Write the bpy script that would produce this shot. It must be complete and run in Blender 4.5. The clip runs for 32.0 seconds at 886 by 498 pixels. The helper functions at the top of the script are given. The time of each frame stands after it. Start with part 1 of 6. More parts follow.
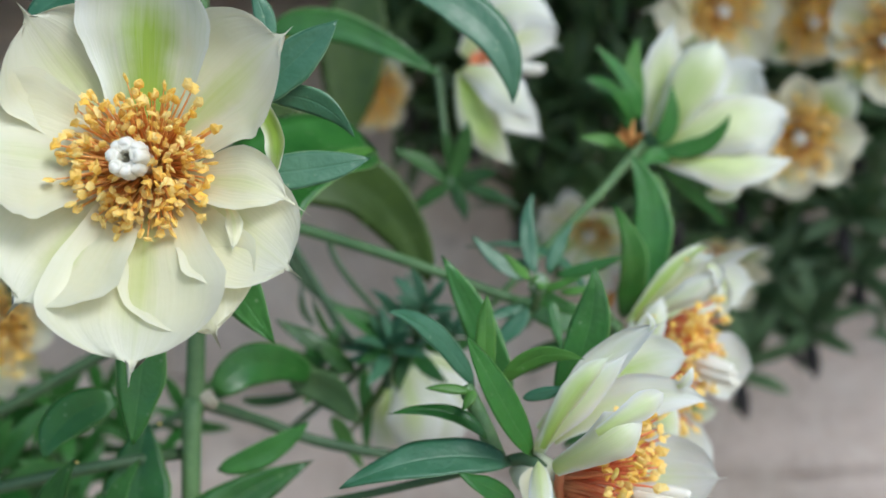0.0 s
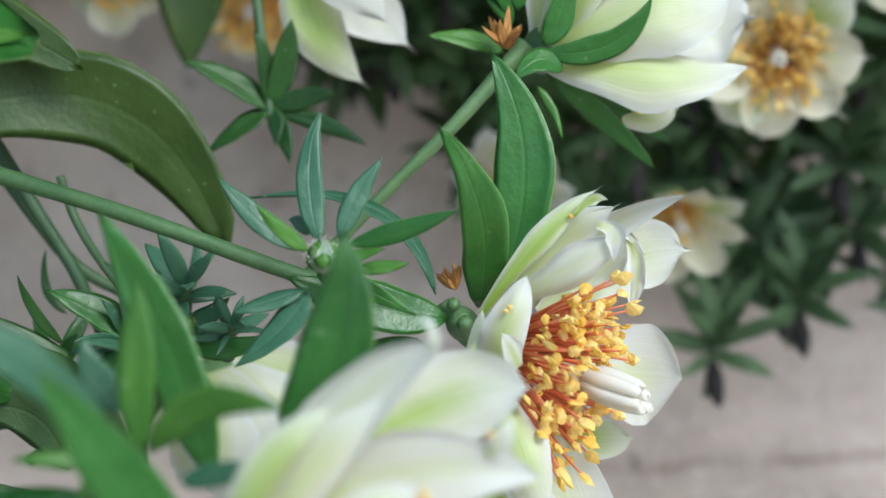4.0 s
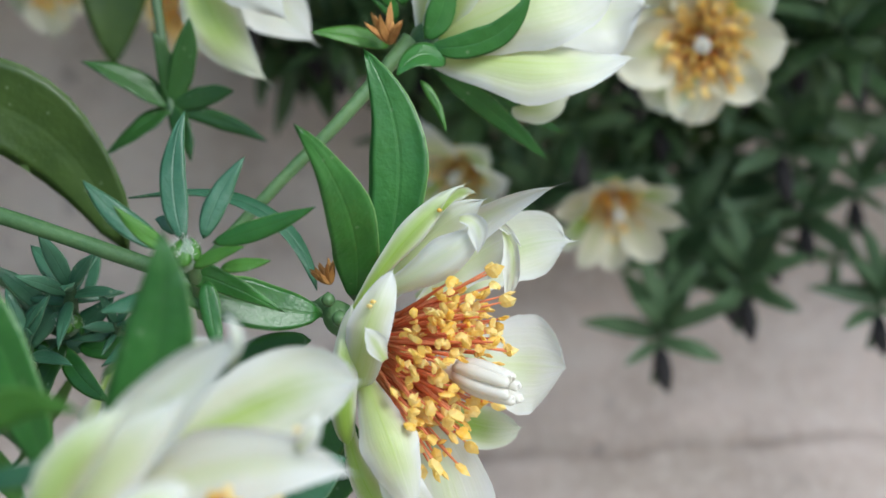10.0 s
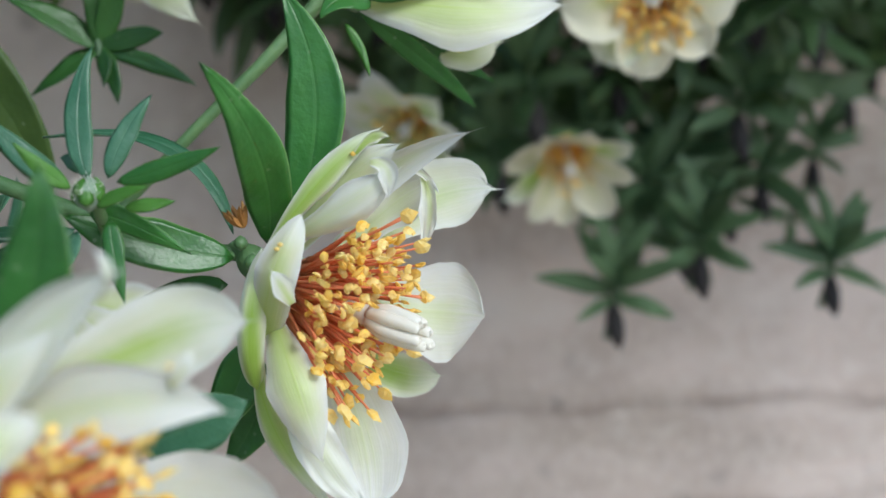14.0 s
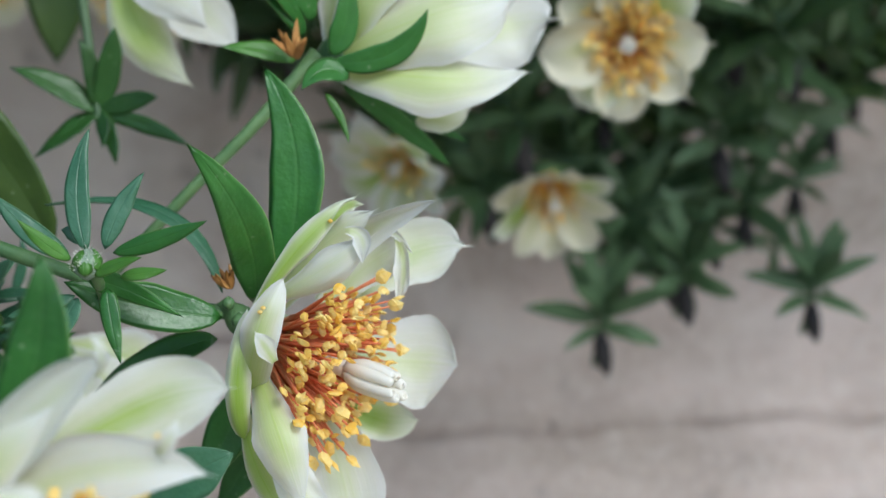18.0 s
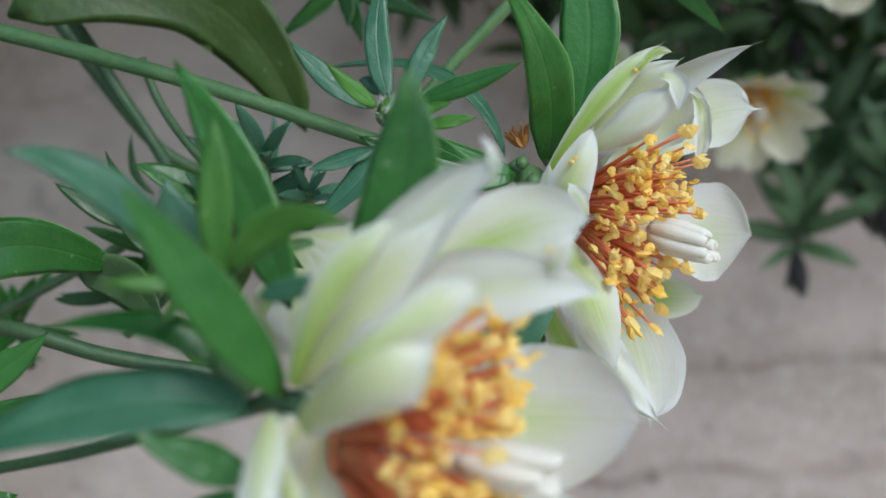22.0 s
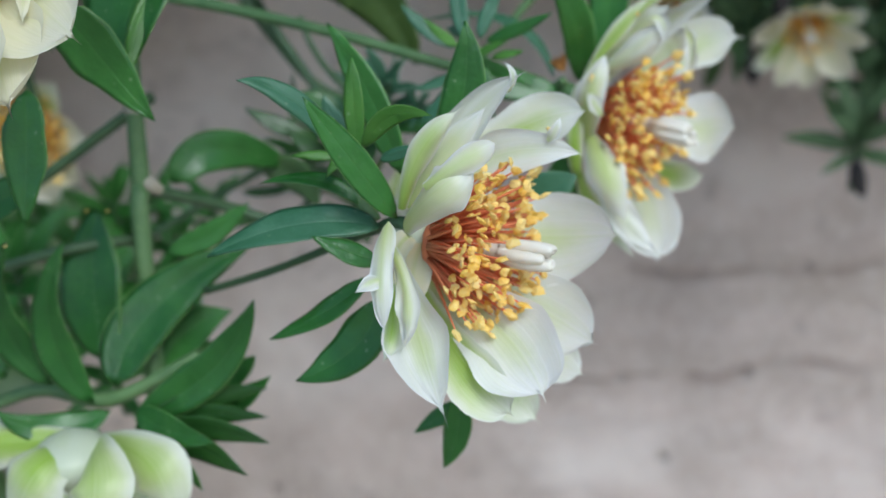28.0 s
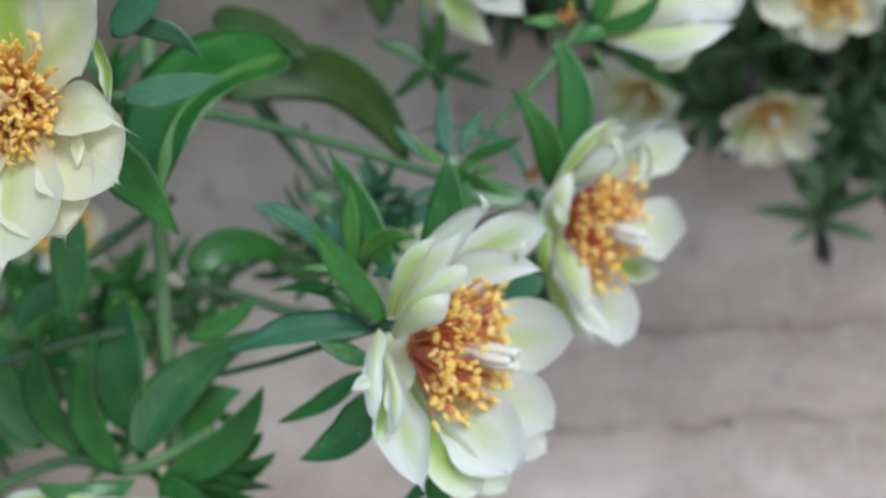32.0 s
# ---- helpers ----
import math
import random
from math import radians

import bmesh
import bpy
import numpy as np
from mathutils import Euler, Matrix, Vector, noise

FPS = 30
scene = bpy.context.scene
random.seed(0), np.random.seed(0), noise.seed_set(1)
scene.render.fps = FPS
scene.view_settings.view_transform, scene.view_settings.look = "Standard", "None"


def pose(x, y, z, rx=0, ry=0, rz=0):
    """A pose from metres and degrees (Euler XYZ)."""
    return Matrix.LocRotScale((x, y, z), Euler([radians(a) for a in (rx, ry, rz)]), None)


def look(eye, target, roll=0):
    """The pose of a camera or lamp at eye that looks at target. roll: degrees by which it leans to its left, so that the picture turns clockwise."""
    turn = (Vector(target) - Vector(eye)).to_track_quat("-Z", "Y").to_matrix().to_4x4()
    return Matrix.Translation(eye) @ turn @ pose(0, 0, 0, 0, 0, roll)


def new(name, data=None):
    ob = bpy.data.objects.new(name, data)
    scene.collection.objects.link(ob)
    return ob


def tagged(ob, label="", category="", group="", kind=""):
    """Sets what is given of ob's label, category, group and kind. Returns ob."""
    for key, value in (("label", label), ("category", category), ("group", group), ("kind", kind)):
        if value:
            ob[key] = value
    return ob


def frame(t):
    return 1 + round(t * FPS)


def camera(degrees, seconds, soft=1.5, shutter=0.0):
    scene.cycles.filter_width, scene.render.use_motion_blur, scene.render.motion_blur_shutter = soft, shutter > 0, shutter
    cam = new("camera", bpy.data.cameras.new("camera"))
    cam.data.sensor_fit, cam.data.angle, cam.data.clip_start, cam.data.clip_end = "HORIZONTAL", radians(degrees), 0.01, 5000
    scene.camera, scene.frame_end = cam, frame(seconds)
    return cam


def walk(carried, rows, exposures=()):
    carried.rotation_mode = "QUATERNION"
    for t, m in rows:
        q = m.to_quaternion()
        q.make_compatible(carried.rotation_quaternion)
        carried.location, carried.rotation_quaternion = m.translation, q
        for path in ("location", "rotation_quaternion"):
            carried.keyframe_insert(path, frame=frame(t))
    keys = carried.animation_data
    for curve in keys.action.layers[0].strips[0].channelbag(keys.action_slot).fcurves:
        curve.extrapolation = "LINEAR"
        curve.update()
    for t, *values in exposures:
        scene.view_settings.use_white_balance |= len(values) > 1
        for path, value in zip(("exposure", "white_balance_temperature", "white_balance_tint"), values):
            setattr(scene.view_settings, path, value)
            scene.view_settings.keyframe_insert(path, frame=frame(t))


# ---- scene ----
cam = camera(41.0, 32.0)
PATH = [
    (0.0, 0.00000, -0.00000, 1.20000, 90.000, -0.000, 0.000),
    (0.5, 0.01042, 0.00890, 1.19319, 89.275, 0.301, -2.086),
    (1.0, 0.01210, 0.02402, 1.17811, 89.495, -0.114, -2.847),
    (1.5, 0.01290, 0.03570, 1.18379, 89.405, 0.164, -2.249),
    (2.0, 0.01424, 0.05411, 1.19538, 89.643, -0.846, -2.394),
    (2.5, 0.00937, 0.06461, 1.20314, 88.975, -0.282, -0.574),
    (3.0, 0.01963, 0.06830, 1.20784, 89.619, -0.276, 0.767),
    (3.5, 0.02660, 0.07507, 1.20040, 88.405, -0.234, 0.342),
    (4.0, 0.03136, 0.08006, 1.19933, 87.908, 0.305, 0.381),
    (4.5, 0.03614, 0.08577, 1.19718, 87.585, 0.510, 1.013),
    (6.5, 0.04028, 0.08258, 1.19674, 87.745, 0.873, 0.276),
    (7.0, 0.04220, 0.08062, 1.19858, 88.251, 1.570, 0.193),
    (7.5, 0.04222, 0.07784, 1.20091, 88.497, 1.565, 0.108),
    (8.0, 0.04358, 0.07525, 1.20331, 88.327, 1.623, 0.485),
    (8.5, 0.04508, 0.07571, 1.20348, 88.176, 1.379, 0.423),
    (9.0, 0.04577, 0.07491, 1.20397, 87.972, 1.590, 0.560),
    (9.5, 0.04348, 0.07451, 1.20342, 88.052, 1.381, 0.437),
    (10.0, 0.04615, 0.07874, 1.19979, 87.396, 1.468, -0.008),
    (10.5, 0.04723, 0.07784, 1.19843, 87.883, 1.654, -0.506),
    (11.0, 0.04899, 0.07529, 1.20222, 86.244, 1.052, -0.383),
    (11.5, 0.04866, 0.07733, 1.20400, 86.063, 0.432, -0.839),
    (12.0, 0.05308, 0.07968, 1.20109, 85.834, 1.234, -1.057),
    (12.5, 0.05292, 0.08171, 1.19958, 85.585, 0.946, -1.074),
    (13.0, 0.05426, 0.08091, 1.19517, 86.254, 0.642, -1.045),
    (13.5, 0.05484, 0.08018, 1.19755, 85.790, 0.364, -1.190),
    (14.0, 0.05406, 0.07998, 1.19802, 85.357, 0.502, -0.963),
    (14.5, 0.05454, 0.07702, 1.20000, 85.856, 0.707, -0.994),
    (16.5, 0.05799, 0.07483, 1.20031, 85.960, 0.996, -0.880),
    (17.0, 0.05679, 0.07339, 1.20029, 85.781, 0.671, -0.770),
    (17.5, 0.05749, 0.07042, 1.20265, 86.166, 1.068, -0.836),
    (18.0, 0.05834, 0.06834, 1.20468, 86.042, 1.145, -0.776),
    (18.5, 0.05683, 0.06818, 1.20223, 85.562, 0.858, -0.346),
    (19.0, 0.05565, 0.06912, 1.20076, 85.360, 1.056, 0.010),
    (19.5, 0.05485, 0.07166, 1.19969, 85.143, 1.165, 0.177),
    (20.0, 0.05360, 0.07539, 1.19595, 84.682, 1.155, 0.604),
    (20.5, 0.04870, 0.07637, 1.19233, 84.626, 1.433, 1.190),
    (21.0, 0.04550, 0.07529, 1.19281, 84.793, 1.683, 1.714),
    (21.5, 0.03870, 0.07859, 1.19118, 84.534, 2.506, 3.322),
    (22.0, 0.03343, 0.07564, 1.19160, 84.272, 2.033, 4.442),
    (22.5, 0.03541, 0.06908, 1.19229, 83.691, 2.540, 4.863),
    (23.0, 0.03740, 0.06567, 1.18508, 82.560, 2.984, 5.626),
    (23.5, 0.04053, 0.04742, 1.19243, 82.427, 3.513, 6.003),
    (24.0, 0.04439, 0.03595, 1.19470, 82.307, 3.579, 6.697),
    (25.0, 0.05084, 0.02093, 1.19759, 82.205, 3.862, 8.533),
    (26.0, 0.05646, 0.01870, 1.18818, 81.022, 3.512, 9.310),
    (26.5, 0.05136, 0.00989, 1.18684, 81.041, 3.654, 11.044),
    (28.5, 0.05173, 0.00657, 1.19354, 81.849, 4.029, 10.876),
    (29.0, 0.05329, 0.00236, 1.19632, 82.146, 3.972, 11.003),
    (29.5, 0.05512, 0.00322, 1.19458, 82.001, 3.803, 11.017),
    (30.0, 0.05375, 0.00086, 1.19490, 82.161, 3.783, 11.238),
    (30.5, 0.05365, -0.00238, 1.19506, 82.537, 3.975, 11.358),
    (31.0, 0.05204, -0.00650, 1.19763, 82.651, 4.044, 11.746),
    (31.5, 0.05083, -0.01378, 1.20135, 82.830, 4.175, 11.698),
    (32.0, 0.06033, -0.01850, 1.20508, 83.233, 3.718, 10.874),
]
walk(cam, [(t, pose(*place)) for t, *place in PATH], [(0.0, 0.45, 6000.0, 5.0), (3.0, 0.62, 6000.0, 5.0), (9.0, 0.58, 6000.0, 5.0), (13.0, 0.45, 6000.0, 5.0), (19.0, 0.38, 5950.0, 5.0), (21.5, 0.29, 5900.0, 5.0), (25.0, 0.26, 5800.0, 5.0), (32.0, 0.32, 5800.0, 5.0)])

# ---- focus: a close-range lens, held at one distance ----
cam.data.dof.use_dof = True
cam.data.dof.focus_distance = 0.148
cam.data.dof.aperture_fstop = 20.0

# ---- light: open shade under a bright sky ----
world = bpy.data.worlds.new("sky")
scene.world = world
world.use_nodes = True
wn, wl = world.node_tree.nodes, world.node_tree.links
sky = wn.new("ShaderNodeTexSky")
sky.sky_type, sky.sun_disc = "NISHITA", False
sky.sun_elevation, sky.sun_rotation = radians(38), radians(145)
wl.new(sky.outputs["Color"], wn["Background"].inputs["Color"])
wn["Background"].inputs["Strength"].default_value = 0.15
sun = new("sun", bpy.data.lights.new("sun", "SUN"))
sun.data.energy, sun.data.angle, sun.data.color = 1.65, radians(22), (1.0, 0.97, 0.92)
sun.matrix_world = look((1.9, -2.15, 3.32), (0.1, 0.4, 0.9))


# ---- materials ----
def ramp(nt, fac, *stops):
    node = nt.nodes.new("ShaderNodeValToRGB")
    els = node.color_ramp.elements
    while len(els) < len(stops):
        els.new(0.5)
    for el, (at, col) in zip(els, stops):
        el.position, el.color = at, (*col, 1)
    nt.links.new(fac, node.inputs[0])
    return node.outputs[0]


def mix(nt, fac, a, b, mode="MIX"):
    node = nt.nodes.new("ShaderNodeMix")
    node.data_type, node.blend_type = "RGBA", mode
    for socket, value in ((node.inputs[0], fac), (node.inputs[6], a), (node.inputs[7], b)):
        if isinstance(value, bpy.types.NodeSocket):
            nt.links.new(value, socket)
        elif isinstance(value, (int, float)):
            socket.default_value = value
        else:
            socket.default_value = (*value, 1)
    return node.outputs[2]


def calc(nt, op, a, b=0.0, c=0.0):
    node = nt.nodes.new("ShaderNodeMath")
    node.operation = op
    for socket, value in zip(node.inputs, (a, b, c)):
        if isinstance(value, bpy.types.NodeSocket):
            nt.links.new(value, socket)
        else:
            socket.default_value = value
    return node.outputs[0]


def noise_of(nt, scale, detail=3.0, coords=None, rough=0.55):
    node = nt.nodes.new("ShaderNodeTexNoise")
    node.inputs["Scale"].default_value, node.inputs["Detail"].default_value = scale, detail
    node.inputs["Roughness"].default_value = rough
    if coords is not None:
        nt.links.new(coords, node.inputs["Vector"])
    return node.outputs["Fac"]


def start_material(name):
    m = bpy.data.materials.new(name)
    m.use_nodes = True
    nt = m.node_tree
    b = nt.nodes["Principled BSDF"]
    return m, nt, b


def set_bump(nt, b, height, strength, distance):
    node = nt.nodes.new("ShaderNodeBump")
    node.inputs["Strength"].default_value, node.inputs["Distance"].default_value = strength, distance
    nt.links.new(height, node.inputs["Height"])
    nt.links.new(node.outputs[0], b.inputs["Normal"])


def let_through(nt, b, colour, share):
    """Mix in light that passes through a thin blade."""
    tr = nt.nodes.new("ShaderNodeBsdfTranslucent")
    nt.links.new(colour, tr.inputs["Color"])
    mx = nt.nodes.new("ShaderNodeMixShader")
    mx.inputs[0].default_value = share
    nt.links.new(b.outputs[0], mx.inputs[1])
    nt.links.new(tr.outputs[0], mx.inputs[2])
    nt.links.new(mx.outputs[0], nt.nodes["Material Output"].inputs["Surface"])


def leaf_material(name, dark, light, rim, rough=0.36, share=0.16):
    """A fleshy blade: paler margin and midrib, mottled green, waxy gloss."""
    m, nt, b = start_material(name)
    tc = nt.nodes.new("ShaderNodeTexCoord")
    sep = nt.nodes.new("ShaderNodeSeparateXYZ")
    nt.links.new(tc.outputs["UV"], sep.inputs[0])
    across = calc(nt, "ABSOLUTE", calc(nt, "MULTIPLY_ADD", sep.outputs[0], 2.0, -1.0))
    patch = noise_of(nt, 160.0, 3.0, tc.outputs["Object"])
    fine = noise_of(nt, 1900.0, 2.0, tc.outputs["Object"])
    info = nt.nodes.new("ShaderNodeObjectInfo")
    col = ramp(nt, calc(nt, "MULTIPLY_ADD", info.outputs["Random"], 0.35, calc(nt, "MULTIPLY", patch, 0.75)), (0.25, dark), (0.85, light))
    col = mix(nt, ramp(nt, across, (0.0, (0.12, 0.12, 0.12)), (0.035, (0, 0, 0)), (0.93, (0, 0, 0)), (0.985, (0.95, 0.95, 0.95))), col, rim)
    col = mix(nt, ramp(nt, fine, (0.45, (0, 0, 0)), (0.8, (0.25, 0.25, 0.25))), col, light)
    dots = nt.nodes.new("ShaderNodeTexVoronoi")
    dots.inputs["Scale"].default_value = 520.0
    nt.links.new(tc.outputs["Object"], dots.inputs["Vector"])
    col = mix(nt, calc(nt, "MULTIPLY", ramp(nt, dots.outputs["Distance"], (0.1, (0.36, 0.36, 0.36)), (0.16, (0, 0, 0))), ramp(nt, patch, (0.45, (0, 0, 0)), (0.6, (1, 1, 1)))), col, (0.38, 0.46, 0.28))
    nt.links.new(col, b.inputs["Base Color"])
    nt.links.new(calc(nt, "MULTIPLY_ADD", patch, 0.25, rough - 0.12), b.inputs["Roughness"])
    b.inputs["Specular IOR Level"].default_value = 0.4
    b.inputs["Coat Weight"].default_value, b.inputs["Coat Roughness"].default_value = 0.2, 0.28
    crease = ramp(nt, across, (0.0, (0, 0, 0)), (0.1, (1, 1, 1)))
    slant = calc(nt, "MULTIPLY_ADD", across, -3.0, calc(nt, "MULTIPLY", sep.outputs[1], 16.0))
    veins = calc(nt, "MULTIPLY_ADD", calc(nt, "SINE", calc(nt, "MULTIPLY", slant, 6.28)), 0.5, 0.5)
    dents = noise_of(nt, 620.0, 2.0, tc.outputs["Object"])
    set_bump(nt, b, calc(nt, "ADD", calc(nt, "MULTIPLY_ADD", crease, 0.28, calc(nt, "MULTIPLY", veins, 0.02)), calc(nt, "ADD", patch, calc(nt, "MULTIPLY_ADD", fine, 0.2, calc(nt, "MULTIPLY", dents, 0.7)))), 0.5, 0.0005)
    let_through(nt, b, mix(nt, 0.5, col, (0.25, 0.42, 0.06)), share)
    return m


def petal_material(name, body, heart, stripe, width, share=0.32, rim=1.0, green=1.0):
    """A petal: soft white with a green band along its middle, a tinted foot and fine veins."""
    m, nt, b = start_material(name)
    tc = nt.nodes.new("ShaderNodeTexCoord")
    info = nt.nodes.new("ShaderNodeObjectInfo")
    sep = nt.nodes.new("ShaderNodeSeparateXYZ")
    nt.links.new(tc.outputs["UV"], sep.inputs[0])
    across = calc(nt, "ABSOLUTE", calc(nt, "MULTIPLY_ADD", sep.outputs[0], 2.0, -1.0))
    blot = noise_of(nt, 130.0, 3.0, tc.outputs["Object"])
    speck = noise_of(nt, 1500.0, 2.0, tc.outputs["Object"])
    spread = calc(nt, "ADD", across, calc(nt, "MULTIPLY_ADD", blot, 0.5, -0.25))
    streak = nt.nodes.new("ShaderNodeTexNoise")
    streak.inputs["Scale"].default_value = 1.0
    streak.inputs["Detail"].default_value = 3.0
    stretch = nt.nodes.new("ShaderNodeMapping")
    stretch.inputs["Scale"].default_value = (26.0, 1.6, 1.0)
    nt.links.new(tc.outputs["UV"], stretch.inputs["Vector"])
    nt.links.new(stretch.outputs[0], streak.inputs["Vector"])
    vein = streak.outputs["Fac"]
    col = mix(nt, ramp(nt, sep.outputs[1], (0.03, (0.9, 0.9, 0.9)), (0.45, (0, 0, 0))), body, heart)
    band = calc(nt, "MULTIPLY", ramp(nt, spread, (0.0, (1, 1, 1)), (width * 0.45, (0.75, 0.75, 0.75)), (width, (0, 0, 0))),
                ramp(nt, sep.outputs[1], (0.0, (1, 1, 1)), (0.6, (0.85, 0.85, 0.85)), (0.93, (0, 0, 0))))
    strong = calc(nt, "MULTIPLY_ADD", info.outputs["Random"], 0.7, 0.45)
    band = calc(nt, "MULTIPLY", calc(nt, "MULTIPLY", band, strong), calc(nt, "MULTIPLY_ADD", vein, 0.9, 0.5))
    col = mix(nt, calc(nt, "MINIMUM", calc(nt, "MULTIPLY", band, green), 1.0), col, stripe)
    edge = calc(nt, "MAXIMUM", ramp(nt, spread, (0.6, (0, 0, 0)), (0.95, (0.9, 0.9, 0.9))), ramp(nt, sep.outputs[1], (0.72, (0, 0, 0)), (0.96, (0.9, 0.9, 0.9))))
    col = mix(nt, calc(nt, "MULTIPLY", edge, rim), col, (0.83, 0.84, 0.83))
    col = mix(nt, calc(nt, "MULTIPLY", ramp(nt, vein, (0.5, (0, 0, 0)), (0.72, (1, 1, 1))), 0.16), col, stripe)
    nt.links.new(col, b.inputs["Base Color"])
    nt.links.new(calc(nt, "MULTIPLY_ADD", blot, 0.3, 0.24), b.inputs["Roughness"])
    b.inputs["Specular IOR Level"].default_value = 0.5
    b.inputs["Sheen Weight"].default_value, b.inputs["Sheen Roughness"].default_value = 0.15, 0.4
    set_bump(nt, b, calc(nt, "ADD", calc(nt, "MULTIPLY", vein, 0.6), calc(nt, "MULTIPLY_ADD", blot, 2.0, calc(nt, "MULTIPLY", speck, 0.12))), 0.3, 0.0006)
    let_through(nt, b, col, share)
    return m


def plain_material(name, low, high, scale, rough, bump=0.3, share=0.0, fine=6.0):
    m, nt, b = start_material(name)
    tc = nt.nodes.new("ShaderNodeTexCoord")
    info = nt.nodes.new("ShaderNodeObjectInfo")
    a = noise_of(nt, scale, 3.0, tc.outputs["Object"])
    c = noise_of(nt, scale * fine, 2.0, tc.outputs["Object"])
    f = calc(nt, "ADD", calc(nt, "MULTIPLY_ADD", a, 0.6, calc(nt, "MULTIPLY", c, 0.3)), calc(nt, "MULTIPLY_ADD", info.outputs["Random"], 0.3, -0.1))
    col = ramp(nt, f, (0.25, low), (0.75, high))
    nt.links.new(col, b.inputs["Base Color"])
    b.inputs["Roughness"].default_value = rough
    set_bump(nt, b, calc(nt, "ADD", a, calc(nt, "MULTIPLY", c, 0.6)), bump, 0.0004)
    if share:
        let_through(nt, b, col, share)
    return m


def wall_material():
    """Old lime render: pinkish beige, grey stains, trowel ridges and hair cracks."""
    m, nt, b = start_material("old_render")
    tc = nt.nodes.new("ShaderNodeTexCoord")
    mp = nt.nodes.new("ShaderNodeMapping")
    mp.inputs["Scale"].default_value = (1.0, 1.0, 2.6)
    nt.links.new(tc.outputs["Object"], mp.inputs["Vector"])
    big = noise_of(nt, 4.0, 4.0, mp.outputs[0])
    mid = noise_of(nt, 19.0, 4.0, tc.outputs["Object"])
    fine = noise_of(nt, 240.0, 4.0, tc.outputs["Object"])
    col = ramp(nt, big, (0.36, (0.50, 0.41, 0.35)), (0.5, (0.72, 0.595, 0.535)), (0.64, (0.84, 0.735, 0.68)))
    col = mix(nt, ramp(nt, mid, (0.42, (0, 0, 0)), (0.66, (0.75, 0.75, 0.75))), col, (0.50, 0.41, 0.36))
    col = mix(nt, ramp(nt, fine, (0.42, (0, 0, 0)), (0.75, (0.5, 0.5, 0.5))), col, (0.82, 0.75, 0.69))
    ridge = calc(nt, "ABSOLUTE", calc(nt, "SUBTRACT", noise_of(nt, 9.0, 2.0, mp.outputs[0], 0.5), 0.5))
    crack = ramp(nt, ridge, (0.0, (0.5, 0.5, 0.5)), (0.006, (0, 0, 0)))
    crack = calc(nt, "MULTIPLY", crack, ramp(nt, noise_of(nt, 6.0, 2.0, tc.outputs["Object"]), (0.5, (0, 0, 0)), (0.62, (1, 1, 1))))
    col = mix(nt, calc(nt, "MULTIPLY", crack, 0.4), col, (0.2, 0.15, 0.13))
    place = nt.nodes.new("ShaderNodeSeparateXYZ")
    nt.links.new(tc.outputs["Object"], place.inputs[0])
    wander = calc(nt, "MULTIPLY_ADD", noise_of(nt, 20.0, 5.0, tc.outputs["Object"]), 0.026, -0.013)
    for x0, x1, z0, slope, wide in ((0.05, 0.40, 1.023, 0.05, 0.0062), (0.025, 0.33, 1.080, 0.01, 0.0045), (-0.03, 0.04, 1.026, 0.0, 0.002), (-0.5, -0.02, 1.12, -0.08, 0.002), (0.25, 0.6, 0.985, 0.05, 0.002)):
        line = calc(nt, "ADD", calc(nt, "MULTIPLY_ADD", place.outputs[0], slope, z0), wander)
        off = calc(nt, "DIVIDE", calc(nt, "ABSOLUTE", calc(nt, "SUBTRACT", place.outputs[2], line)), wide)
        along = calc(nt, "MULTIPLY", calc(nt, "GREATER_THAN", place.outputs[0], x0), calc(nt, "LESS_THAN", place.outputs[0], x1))
        one = calc(nt, "MULTIPLY", ramp(nt, off, (0.0, (1, 1, 1)), (1.0, (0, 0, 0))), along)
        one = calc(nt, "MULTIPLY", one, ramp(nt, mid, (0.38, (0.4, 0.4, 0.4)), (0.62, (1, 1, 1))))
        crack = calc(nt, "MAXIMUM", crack, one)
        col = mix(nt, calc(nt, "MULTIPLY", one, 0.58), col, (0.24, 0.17, 0.14))
    for x0, z0, wide in ((-0.009, 1.026, 0.0040), (0.0185, 1.0265, 0.0042), (0.037, 0.983, 0.0038), (0.113, 1.0815, 0.0042), (0.081, 1.028, 0.0055), (-0.177, 0.965, 0.0045), (-0.06, 1.01, 0.003)):
        far = calc(nt, "POWER", calc(nt, "ADD", calc(nt, "POWER", calc(nt, "SUBTRACT", place.outputs[0], x0), 2.0), calc(nt, "POWER", calc(nt, "SUBTRACT", place.outputs[2], z0), 2.0)), 0.5)
        far = calc(nt, "DIVIDE", far, calc(nt, "MULTIPLY_ADD", fine, wide * 1.6, wide * 0.3))
        pit = ramp(nt, far, (0.2, (1, 1, 1)), (1.3, (0, 0, 0)))
        crack = calc(nt, "MAXIMUM", crack, pit)
        col = mix(nt, calc(nt, "MULTIPLY", pit, 0.42), col, (0.16, 0.12, 0.11))
    spots = ramp(nt, noise_of(nt, 48.0, 1.0, tc.outputs["Object"]), (0.69, (0, 0, 0)), (0.76, (0.3, 0.3, 0.3)))
    col = mix(nt, spots, col, (0.2, 0.16, 0.15))
    nt.links.new(col, b.inputs["Base Color"])
    b.inputs["Roughness"].default_value = 0.92
    h = calc(nt, "ADD", calc(nt, "MULTIPLY", big, 0.4), calc(nt, "ADD", calc(nt, "MULTIPLY", mid, 0.25), calc(nt, "MULTIPLY_ADD", fine, 0.1, calc(nt, "MULTIPLY", crack, -0.15))))
    set_bump(nt, b, h, 0.8, 0.014)
    return m


